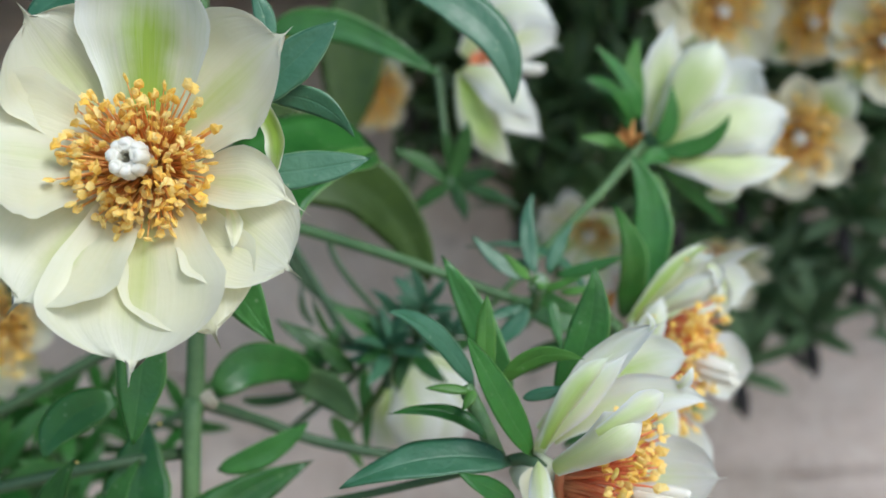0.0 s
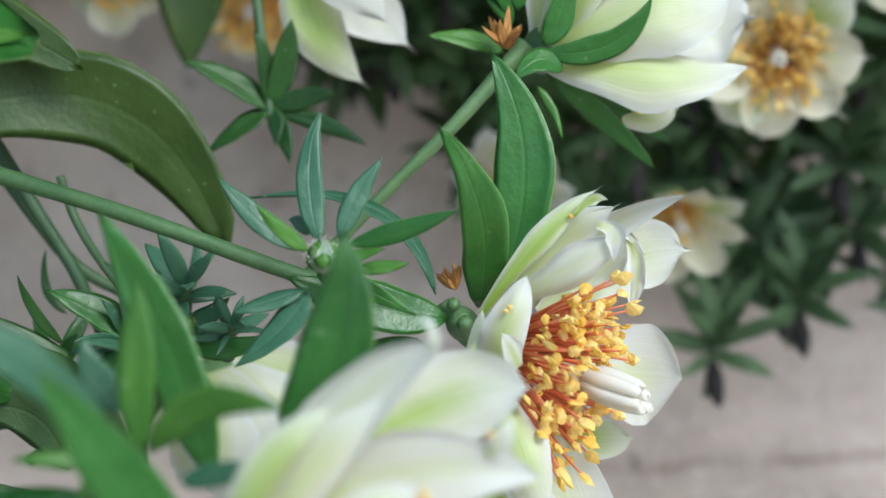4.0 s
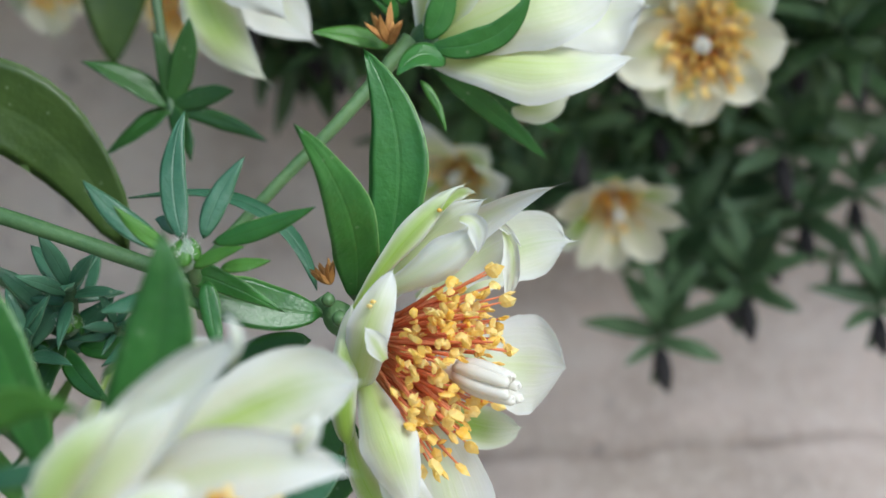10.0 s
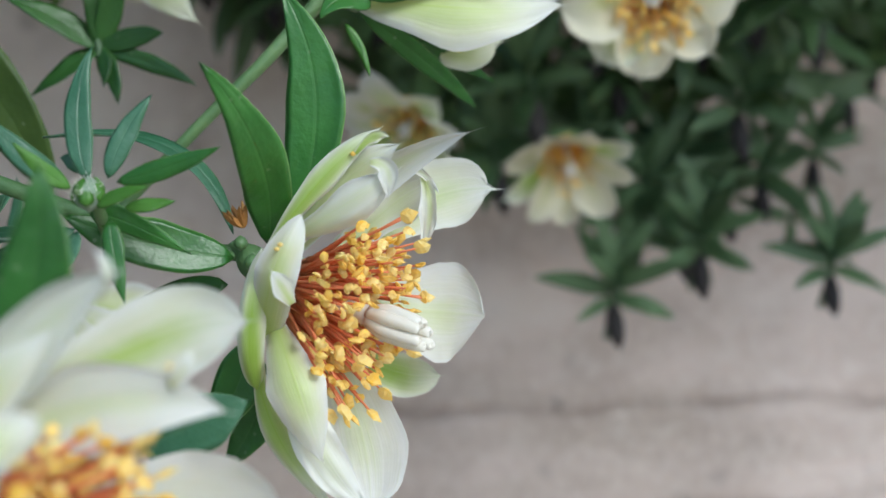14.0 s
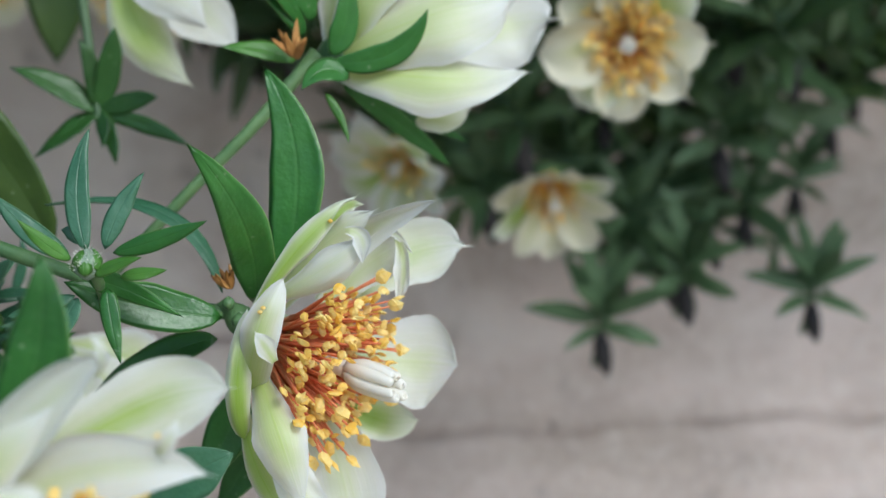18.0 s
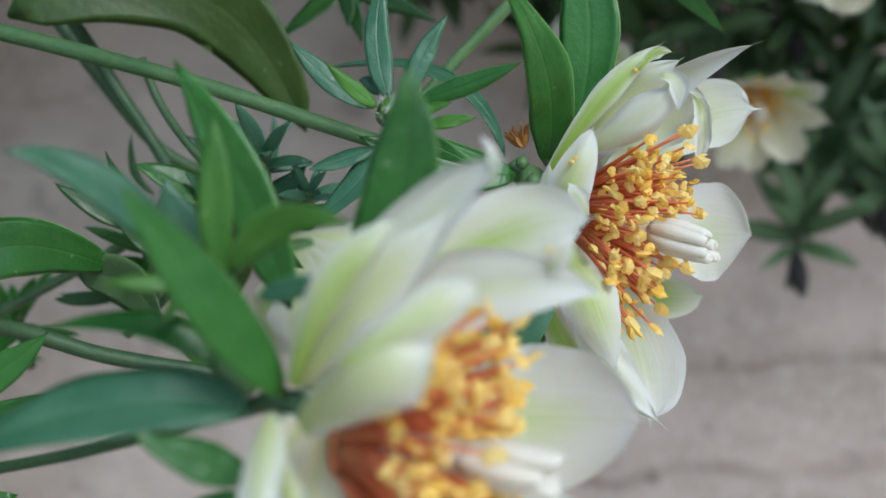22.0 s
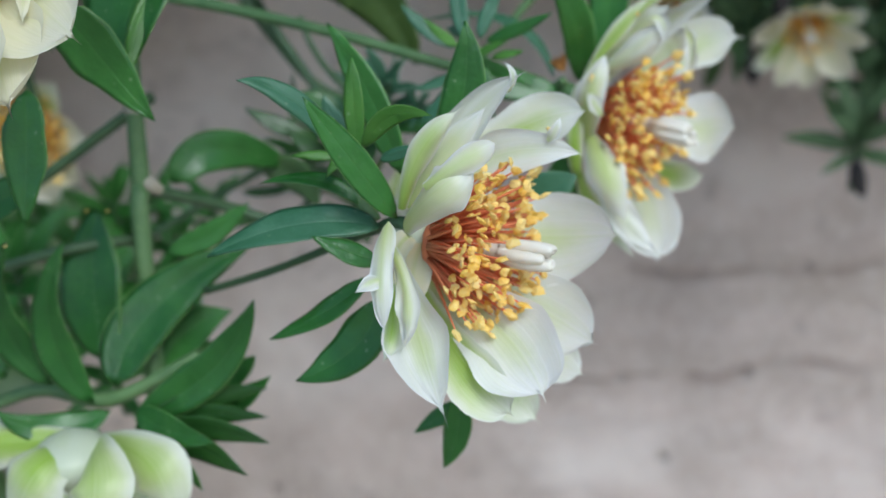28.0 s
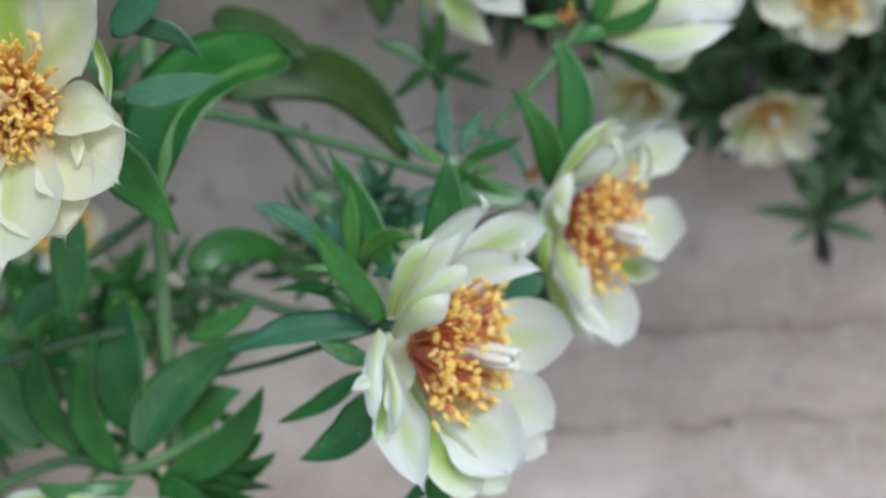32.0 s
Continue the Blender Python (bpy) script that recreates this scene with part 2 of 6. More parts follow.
LEAF = leaf_material("leaf_green", (0.016, 0.086, 0.014), (0.056, 0.205, 0.036), (0.26, 0.44, 0.15), 0.34)
LEAF_YOUNG = leaf_material("leaf_young", (0.05, 0.17, 0.02), (0.11, 0.28, 0.045), (0.26, 0.42, 0.13), 0.42, 0.24)
# Waxy leaves; the bluish sheen of the sky is put into their base colour.
LEAF_BLUE = leaf_material("leaf_waxy_sky_sheen", (0.028, 0.110, 0.050), (0.082, 0.205, 0.120), (0.27, 0.42, 0.25), 0.42, 0.12)
LEAF_DEEP = leaf_material("leaf_deep", (0.062, 0.120, 0.048), (0.120, 0.205, 0.080), (0.14, 0.22, 0.10), 0.42, 0.18)
LEAF_DARK = leaf_material("leaf_dark", (0.014, 0.056, 0.010), (0.036, 0.115, 0.020), (0.10, 0.20, 0.05), 0.4, 0.14)
LEAF_OLIVE = leaf_material("leaf_olive", (0.030, 0.066, 0.010), (0.070, 0.125, 0.020), (0.10, 0.17, 0.04), 0.45, 0.2)
LEAF_DULL = leaf_material("leaf_dusty", (0.062, 0.118, 0.050), (0.112, 0.195, 0.088), (0.15, 0.22, 0.10), 0.55, 0.14)
PETAL = petal_material("petal_white", (0.77, 0.785, 0.70), (0.64, 0.70, 0.34), (0.57, 0.68, 0.25), 0.42, 0.36, 1.0, 0.8)
PETAL_CREAM = petal_material("petal_cream", (0.82, 0.79, 0.57), (0.83, 0.69, 0.40), (0.64, 0.69, 0.28), 0.26, 0.4, 0.35)
PETAL_STRIPED = petal_material("petal_striped", (0.73, 0.75, 0.58), (0.49, 0.58, 0.17), (0.39, 0.55, 0.085), 0.5, 0.34, 0.8, 1.2)
PETAL_PALE = petal_material("petal_pale", (0.73, 0.75, 0.56), (0.53, 0.61, 0.24), (0.51, 0.64, 0.19), 0.66, 0.36, 1.0, 0.9)
PETAL_GREEN = petal_material("petal_outer", (0.66, 0.72, 0.43), (0.42, 0.56, 0.12), (0.35, 0.53, 0.075), 0.8, 0.34, 0.7, 1.3)
FILAMENT = plain_material("filament_red", (0.82, 0.24, 0.10), (0.94, 0.43, 0.22), 500.0, 0.5, 0.2, 0.42)
FILAMENT_PALE = plain_material("filament_pale", (0.94, 0.46, 0.12), (0.98, 0.66, 0.26), 500.0, 0.5, 0.2, 0.4)
ANTHER = plain_material("anther_yellow", (1.0, 0.70, 0.10), (1.0, 0.90, 0.46), 420.0, 0.55, 0.4, 0.45, 4.0)
STYLE = plain_material("style_white", (0.92, 0.89, 0.78), (0.95, 0.93, 0.87), 400.0, 0.4, 0.2, 0.3)
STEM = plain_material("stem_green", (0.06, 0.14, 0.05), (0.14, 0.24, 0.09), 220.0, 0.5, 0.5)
# The stem green again, with shade put into a darker colour.
STEM_SHADED = plain_material("stem_shaded", (0.035, 0.085, 0.035), (0.08, 0.14, 0.06), 220.0, 0.55, 0.5)
BRACT = plain_material("bract_rust", (0.42, 0.17, 0.04), (0.72, 0.38, 0.12), 600.0, 0.6, 0.6, 0.15)
BUD = plain_material("bud_downy", (0.05, 0.13, 0.05), (0.36, 0.44, 0.34), 700.0, 0.8, 0.8)
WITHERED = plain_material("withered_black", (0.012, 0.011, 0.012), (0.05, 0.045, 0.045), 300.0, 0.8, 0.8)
CUT = plain_material("cut_wood", (0.30, 0.27, 0.20), (0.45, 0.42, 0.34), 500.0, 0.8, 0.5)
WALL = wall_material()
GROUND = plain_material("dry_earth", (0.26, 0.21, 0.17), (0.42, 0.36, 0.30), 3.0, 0.95, 0.8, 0.0, 20.0)


# ---- building ----
def part(name, bm, material, parent, label=""):
    mesh = bpy.data.meshes.new(name)
    bm.to_mesh(mesh)
    bm.free()
    for mat in (material if isinstance(material, (list, tuple)) else [material]):
        mesh.materials.append(mat)
    mesh.polygons.foreach_set("use_smooth", [True] * len(mesh.polygons))
    ob = new(name, mesh)
    if parent is not None:
        ob.parent = parent
    if label:
        tagged(ob, label)
    return ob


def thing(name, label, category, group=""):
    return tagged(new(name), label, category, group)


def bezier(a, m, c, t):
    k = 2 * m - (a + c) / 2
    return a * (1 - t) ** 2 + k * 2 * t * (1 - t) + c * t * t


def bezier_way(a, m, c, t):
    k = 2 * m - (a + c) / 2
    return ((k - a) * (1 - t) + (c - k) * t).normalized()


def lance(v):
    return 3.0 * max(v, 0.0) ** 0.7 * max(1 - v, 0.0) ** 0.97 + 0.05 * (1 - v)


def broad(v):
    return 2.1 * max(v, 0.0) ** 0.5 * max(1 - v, 0.0) ** 0.58 + 0.05 * (1 - v)


def paddle(v):
    foot = 0.36 + 0.64 * (min(v / 0.6, 1.0)) ** 1.1
    return foot * max(0.0, 1 - max(0.0, (v - 0.52) / 0.48) ** 2.8) ** 0.5


def acute(v):
    foot = 0.34 + 0.66 * (min(v / 0.5, 1.0)) ** 1.1
    return foot * max(0.0, 1 - max(0.0, (v - 0.42) / 0.58) ** 2.1) ** 0.85


def blade(base, mid, tip, width, roll, outline, nu, nv, thick, cup=0.0, fold=0.0, curl=0.0, mucro=0.0, wave=0.0, seed=0, face=(0.0, -1.0, 0.35), lip=0.0, uneven=0.0, membrane=False):
    """A closed thin blade along the bow base-mid-tip; roll turns its face about its length."""
    a, m, c = Vector(base), Vector(mid), Vector(tip)
    length = (c - a).length
    bm = bmesh.new()
    uvs = {}
    grid = {}
    look_way = Vector(face).normalized()
    sides = (1,) if membrane else (1, -1)
    for side in sides:
        for j in range(nv + 1):
            v = j / nv
            v = 1 - (1 - v) ** 1.25 if outline in (paddle, acute) else v
            p, way = bezier(a, m, c, v), bezier_way(a, m, c, v)
            across = way.cross(look_way)
            if across.length < 1e-4:
                across = way.cross(Vector((1, 0, 0)))
            across.normalize()
            across = Matrix.Rotation(radians(roll), 3, way) @ across
            up = across.cross(way)
            half = width / 2 * max(outline(v), 0.07 if membrane and v > 0.5 else 0.0)
            ruffle = [1 + uneven * (noise.noise(Vector((v * 4.5, seed * 1.3, s * 5.0))) + (0.3 * noise.noise(Vector((v * 15.0, seed * 2.9, s * 3.0))) if membrane else 0.0)) for s in (-1, 1)]
            for i in range(nu + 1):
                u = 2 * i / nu - 1
                q = p + across * (u * half * ruffle[0 if u < 0 else 1] * (1 - 0.18 * abs(cup) * u * u)) + up * (cup * half * u * u + fold * half * abs(u))
                q += up * (curl * length * v ** 4 + lip * half * max(0.0, abs(u) - 0.55) ** 2 * 4 * min(1.0, 2 * v))
                teeth = math.exp(-(u / (0.12 if membrane else 0.16)) ** 2)
                if membrane:
                    for k in (-1, 1):
                        spot = k * (0.38 + 0.3 * noise.noise(Vector((seed, k * 2.7, 0.4))))
                        teeth += (0.25 + 0.5 * noise.noise(Vector((seed * 1.9, k, 3.3)))) * math.exp(-((u - spot) / 0.1) ** 2)
                q += way * (2.2 * mucro * length * teeth * v ** 15)
                if wave:
                    n = noise.noise(Vector((u * 1.7 + seed * 3.1, v * 4.0 + seed, seed * 0.7)))
                    q += up * (wave * length * n * (0.25 + abs(u)) * min(1, 3 * v))
                if membrane:
                    q += up * (0.02 * length * noise.noise(Vector((v * 7.0 + seed, u * 1.2, seed * 2.3))) * abs(u) ** 3 * min(1, 2 * v))
                rim = (1 - u * u) * min(1, 6 * (1 - v) + 0.1)
                key = (i, j) if (i in (0, nu) or j in (0, nv)) else (i, j, side)
                if key not in grid:
                    grid[key] = bm.verts.new(q + up * (side * thick * 0.5 * rim if len(key) == 3 else 0.0))
                    uvs[grid[key]] = (i / nu, v)
    layer = bm.loops.layers.uv.new("UVMap")
    for side in sides:
        for j in range(nv):
            for i in range(nu):
                quad = [grid.get((x, y, side)) or grid[(x, y)] for x, y in ((i, j), (i + 1, j), (i + 1, j + 1), (i, j + 1))]
                if side < 0:
                    quad.reverse()
                try:
                    face_made = bm.faces.new(quad)
                except ValueError:
                    continue
                for loop in face_made.loops:
                    loop[layer].uv = uvs[loop.vert]
    return bm


leaf_count = 0


def leaf(parent, base, mid, tip, width, roll=0.0, material=None, outline=lance, cup=0.14, fold=0.09, wave=0.016, nu=8, nv=16, label=""):
    global leaf_count
    leaf_count += 1
    bm = blade(base, mid, tip, width, roll, outline, nu, nv, 0.0007, cup, fold, 0.0, 0.0, wave, leaf_count * 1.37, uneven=0.12)
    return part("leaf", bm, material or LEAF, parent, label)


petal_count = 0


def petal(parent, base, mid, tip, width, roll=0.0, material=None, cup=0.3, curl=0.0, mucro=0.06, wave=0.03, lip=0.0, face=(0.0, -1.0, 0.35), nu=14, nv=18, outline=paddle):
    global petal_count
    petal_count += 1
    bm = blade(base, mid, tip, width, roll, outline, nu, nv, 0.0005, cup, 0.0, curl, mucro, wave, petal_count * 2.11, face, lip, 0.09, True)
    return part("petal", bm, material or PETAL, parent)


def tube(points, radii, sides=10, steps=6):
    """A round stem through the points, with a radius at each of them."""
    pts = [Vector(p) for p in points]
    line = []
    for k in range(len(pts) - 1):
        p0, p1, p2, p3 = pts[max(k - 1, 0)], pts[k], pts[k + 1], pts[min(k + 2, len(pts) - 1)]
        for s in range(steps):
            t = s / steps
            q = 0.5 * (2 * p1 + (p2 - p0) * t + (2 * p0 - 5 * p1 + 4 * p2 - p3) * t * t + (3 * p1 - p0 - 3 * p2 + p3) * t ** 3)
            line.append((q, radii[k] + (radii[k + 1] - radii[k]) * t))
    line.append((pts[-1], radii[-1]))
    bm = bmesh.new()
    rings = []
    for k, (q, r) in enumerate(line):
        way = (line[min(k + 1, len(line) - 1)][0] - line[max(k - 1, 0)][0]).normalized()
        side = way.cross(Vector((0.3, 1, 0.2))).normalized()
        up = side.cross(way)
        rings.append([bm.verts.new(q + (side * math.cos(math.tau * i / sides) + up * math.sin(math.tau * i / sides)) * r * (1 + 0.06 * noise.noise(q * 900))) for i in range(sides)])
    for r0, r1 in zip(rings, rings[1:]):
        for i in range(sides):
            bm.faces.new((r0[i], r0[(i + 1) % sides], r1[(i + 1) % sides], r1[i]))
    bm.faces.new(rings[0][::-1])
    bm.faces.new(rings[-1])
    return bm


def stem(parent, points, radii, material=None, label="", name="stem"):
    return part(name, tube(points, radii), material or STEM, parent, label)


def spindle(length, radius, sides=8, rings=6, bend=0.0):
    """A closed egg-like body along +z from the origin."""
    bm = bmesh.new()
    made = []
    for j in range(1, rings):
        v = j / rings
        r = radius * math.sin(math.pi * v) ** 0.7
        made.append([bm.verts.new((r * math.cos(math.tau * i / sides) + bend * v * v, r * math.sin(math.tau * i / sides), v * length)) for i in range(sides)])
    foot, top = bm.verts.new((0, 0, 0)), bm.verts.new((bend, 0, length))
    for i in range(sides):
        k = (i + 1) % sides
        bm.faces.new((foot, made[0][k], made[0][i]))
        bm.faces.new((top, made[-1][i], made[-1][k]))
        for r0, r1 in zip(made, made[1:]):
            bm.faces.new((r0[i], r0[k], r1[k], r1[i]))
    return bm


def stamen_mesh(length, bow, tilt, thread, grain):
    """A thread with a flaky oblong yellow anther on its end."""
    bm = tube([(0, 0, 0), (bow * 0.4, 0, length * 0.5), (bow, 0, length)], [0.00034, 0.00021, 0.00011], 5, 2)
    count = len(bm.faces)
    body = spindle(grain, grain * 0.34, 6, 4)
    for v in body.verts:
        v.co = Vector((v.co.x * 0.5, v.co.y * 1.25, v.co.z - grain * 0.5)) * (1 + 0.7 * noise.noise(v.co * 2300 + Vector((length * 900, tilt * 7, 0))))
    body.transform(Matrix.Translation((bow, 0, length + 0.0002)) @ Matrix.Rotation(tilt, 4, "Y") @ Matrix.Rotation(tilt * 2.0, 4, "Z"))
    tmp = bpy.data.meshes.new("lobe")
    body.to_mesh(tmp)
    body.free()
    bm.from_mesh(tmp)
    bpy.data.meshes.remove(tmp)
    bm.faces.ensure_lookup_table()
    for f in bm.faces[count:]:
        f.material_index = 1
    mesh = bpy.data.meshes.new("stamen")
    bm.to_mesh(mesh)
    bm.free()
    mesh.materials.append(thread)
    mesh.materials.append(ANTHER)
    mesh.polygons.foreach_set("use_smooth", [k < count for k in range(len(mesh.polygons))])
    return mesh


SIZES = [(0.0062 + 0.0007 * k, 0.0005 + 0.0002 * (k % 4), 0.15 + 0.37 * (k % 4)) for k in range(9)]
STAMENS = [stamen_mesh(*size, FILAMENT, 0.00145 + 0.00022 * (k % 3)) for k, size in enumerate(SIZES)]
PALE_STAMENS = [stamen_mesh(*size, FILAMENT_PALE, 0.0021) for size in SIZES]


def heart_of(flower, centre, axis, count, spread, scale=1.0, style=0.0165, seed=1, lobes=6, low=0, flare=3.0, pale=False, stout=1.0):
    """Stamens in a dense brush and a white pistil with its stigma lobes."""
    rnd = random.Random(seed)
    axis = Vector(axis).normalized()
    turn = axis.to_track_quat("Z", "Y").to_matrix().to_4x4()
    place = Matrix.Translation(centre) @ turn @ Matrix.Scale(scale, 4)
    disc = part("receptacle", spindle(0.004, 0.0046, 14, 6), FILAMENT_PALE if pale else FILAMENT, flower)
    disc.matrix_basis = place @ Matrix.Translation((0, 0, -0.0012))
    for k in range(count):
        f = ((k + 0.5) / count) ** 0.6
        ang = k * 2.39996 + rnd.uniform(-0.2, 0.2)
        tilt = radians(10 + spread * f + rnd.uniform(-5, 5))
        foot = Matrix.Rotation(ang, 4, "Z") @ Matrix.Translation((0.0012 + 0.0034 * f, 0, 0.0012)) @ Matrix.Rotation(tilt, 4, "Y") @ Matrix.Rotation(rnd.uniform(0, 6.28), 4, "Z")
        ob = new("stamen", (PALE_STAMENS if pale else STAMENS)[rnd.randrange(low, 9)])
        ob.parent = flower
        ob.matrix_basis = place @ foot @ Matrix.Scale(rnd.uniform(0.82, 1.1), 4)
    if style:
        pistil = part("pistil", tube([(0, 0, 0), (0.0004, 0, style * 0.4), (0, 0, style * 0.66)], [0.0011, 0.0011, 0.00135], 12, 3), STYLE, flower)
        pistil.matrix_basis = place @ Matrix.Diagonal((stout, stout, 1, 1))
        for k in range(lobes):
            ang = math.tau * k / lobes + rnd.uniform(-0.15, 0.15)
            out, top = 0.00115 + 0.00004 * flare * rnd.uniform(0.4, 1.2), style * rnd.uniform(0.96, 1.06)
            way = [(0.0007, 0, style * 0.58), (out * 0.95, 0, style * 0.72), (out, 0, top * 0.88), (out * 0.92, 0, top - 0.00022), (out * 0.9, 0, top)]
            lobe = part("stigma_lobe", tube(way, [0.0006, 0.00082, 0.00078, 0.00062, 0.00025], 8, 3), STYLE, pistil)
            lobe.matrix_basis = Matrix.Rotation(ang, 4, "Z")


def round_flower(name, label, centre, axis, radius, count=8, open_low=35.0, open_tip=75.0, seed=1, material=None, stamens=60, spread=48.0, scale=1.0, style=0.0165, wide=0.8, nu=10, nv=12, spin=0.0):
    """An open flower: one whorl of broad petals, an outer one of greener ones."""
    rnd = random.Random(seed)
    flower = thing(name, label, "flower", "flowers of the climbing shrub")
    axis = Vector(axis).normalized()
    turn = axis.to_track_quat("Z", "Y").to_matrix()
    centre = Vector(centre)
    for k in range(count):
        ang = math.tau * (k + rnd.uniform(-0.18, 0.18)) / count + spin
        out = turn @ Vector((math.cos(ang), math.sin(ang), 0))
        size = radius * rnd.uniform(0.9, 1.08)
        back = 0.0012 if k % 2 else 0.0
        lo, hi = radians(open_low + rnd.uniform(-6, 6)), radians(open_tip + rnd.uniform(-8, 8))
        base = centre + out * 0.003 - axis * back
        mid = base + (out * math.sin(lo) + axis * math.cos(lo)) * size * 0.5
        tip = mid + (out * math.sin(hi) + axis * math.cos(hi)) * size * 0.55
        petal(flower, base, mid, tip, size * wide * rnd.uniform(0.88, 1.1), 0.0, (PETAL_GREEN if k % 4 == 1 else material or PETAL_CREAM),
              0.22, rnd.uniform(-0.06, 0.03), rnd.uniform(0.04, 0.1), 0.045, rnd.uniform(-0.1, 0.35), axis - out * 0.4, nu, nv)
    heart_of(flower, centre, axis, stamens, spread, scale, style, seed, pale=True)
    cup = part("calyx", spindle(0.006, 0.0042, 10, 6), STEM, flower)
    cup.matrix_basis = Matrix.Translation(centre - axis * 0.0045) @ turn.to_4x4()
    return flower


def sprig(centre, axis, size, count, seed, material, withered=True, label="dark green leafy shoot growing before the wall", nu=4, nv=8):
    """A rosette of leaves on a short shoot, some with a withered tip below."""
    rnd = random.Random(seed)
    shoot = thing("leafy_shoot", label, "shoot", "leafy shoots before the wall")
    axis = Vector(axis).normalized()
    turn = axis.to_track_quat("Z", "Y").to_matrix()
    centre = Vector(centre)
    stem(shoot, [centre - axis * size * 0.9, centre - axis * size * 0.3, centre + axis * size * 0.2], [0.0011, 0.001, 0.0006], STEM_SHADED)
    for k in range(count):
        ang = k * 2.39996 + rnd.uniform(-0.3, 0.3)
        lift = radians(22 + 88 * (k + 0.5) / count)
        out = turn @ Vector((math.cos(ang), math.sin(ang), 0))
        long = size * rnd.uniform(0.75, 1.25)
        way = out * math.sin(lift) + axis * math.cos(lift)
        base = centre + axis * size * (0.15 - 0.45 * k / count)
        mid = base + way * long * 0.5 + axis * long * 0.06
        leaf(shoot, base, mid, base + way * long, long * rnd.uniform(0.2, 0.3), rnd.uniform(-35, 35), material, lance, 0.15, 0.15, 0.02, nu, nv)
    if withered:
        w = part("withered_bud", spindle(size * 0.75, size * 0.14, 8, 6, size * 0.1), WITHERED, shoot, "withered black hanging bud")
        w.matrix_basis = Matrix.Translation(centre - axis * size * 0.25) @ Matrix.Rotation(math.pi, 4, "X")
    return shoot


# ---- wall and ground ----
def block(name, lo, hi, material, cuts):
    bm = bmesh.new()
    bmesh.ops.create_cube(bm, size=1.0)
    for v in bm.verts:
        v.co = Vector(lo[i] + (v.co[i] + 0.5) * (hi[i] - lo[i]) for i in range(3))
    if cuts:
        bmesh.ops.subdivide_edges(bm, edges=bm.edges[:], cuts=cuts, use_grid_fill=True)
    ob = part(name, bm, material, None)
    return ob


wall = block("wall_back", (-6.0, 0.615, 0.0), (6.0, 0.85, 2.6), WALL, 0)
tagged(wall, "pinkish beige plastered wall with stains and cracks", "wall", "", "structure")
ground = block("ground", (-400.0, -400.0, -0.4), (400.0, 400.0, 0.0), GROUND, 0)
tagged(ground, "bare dry earth at the foot of the wall", "ground", "", "structure")


def bracts(centre, axis, size, count, seed, parent):
    """A tuft of dry rust-coloured bracts."""
    rnd = random.Random(seed)
    turn = Vector(axis).normalized().to_track_quat("Z", "Y").to_matrix()
    centre = Vector(centre)
    for k in range(count):
        ang, lean = math.tau * k / count + rnd.uniform(-0.4, 0.4), rnd.uniform(0.3, 0.9)
        way = turn @ Vector((math.cos(ang) * lean, math.sin(ang) * lean, 1)).normalized()
        tip = centre + way * size * rnd.uniform(0.7, 1.15)
        bm = blade(centre, (centre + tip) / 2 + way.cross(Vector((0, 0, 1))) * size * 0.08, tip, size * 0.24, rnd.uniform(-60, 60), lance, 4, 6, 0.0004, 0.3, 0.2, 0.0, 0.0, 0.04, k)
        part("bract", bm, BRACT, parent, "dry rust-orange bract")


def pollen(parent, places):
    """Specks of yellow pollen lying on a blade."""
    for at in places:
        speck = part("pollen_grain", spindle(0.0006, 0.00035, 6, 4), ANTHER, parent, "yellow pollen speck")
        speck.matrix_basis = Matrix.Translation(at)


def leaf_mass(name, label, count, seed, place, size, material):
    """Leaves past counting, joined into one body of foliage; place(rnd) gives each one's foot."""
    rnd = random.Random(seed)
    verts, faces, uvs = [], [], []
    for k in range(count):
        foot = Vector(place(rnd))
        way = Vector((rnd.uniform(-1, 1), rnd.uniform(-0.9, 0.5), rnd.uniform(-0.8, 0.9))).normalized()
        side = way.cross(Vector((rnd.uniform(-0.4, 0.4), -1, rnd.uniform(0.0, 0.9)))).normalized()
        up = side.cross(way)
        long = size * rnd.uniform(0.6, 1.15)
        wide = long * rnd.uniform(0.13, 0.19)
        first = len(verts)
        rows = 7
        for j in range(rows + 1):
            v = j / rows
            for u in (-1, 0, 1):
                verts.append(foot + way * (long * v) + side * (u * wide * (lance(v) if 0 < j < rows else 0.02)) + up * (long * (0.25 * v * (1 - v)) + 0.25 * wide * abs(u)))
                uvs.append(((u + 1) / 2, v))
        for j in range(rows):
            for i in range(2):
                a = first + 3 * j + i
                faces.append((a, a + 1, a + 4, a + 3))
    mesh = bpy.data.meshes.new(name)
    mesh.from_pydata(verts, [], faces)
    layer = mesh.uv_layers.new(name="UVMap")
    for loop in mesh.loops:
        layer.data[loop.index].uv = uvs[loop.vertex_index]
    mesh.materials.append(material)
    mesh.polygons.foreach_set("use_smooth", [True] * len(mesh.polygons))
    return tagged(new(name, mesh), label, "foliage", "", "stuff")


# ---- the flower in the middle distance and its shoot ----
mid_flower = thing("flower", "open white flower with green petal backs and orange stamens", "flower", "flowers of the climbing shrub")
petal(mid_flower, (0.0370, 0.2310, 1.1850), (0.0480, 0.2300, 1.1950), (0.0600, 0.2240, 1.2010), 0.0047, 35, PETAL, 0.35, 0.07, 0.05, 0.02, 0.4, outline=acute)
petal(mid_flower, (0.0350, 0.2240, 1.1860), (0.0420, 0.2220, 1.1950), (0.0490, 0.2240, 1.2010), 0.0036, 25, PETAL_GREEN, -0.4, -0.03, 0.04, 0.02, outline=acute)
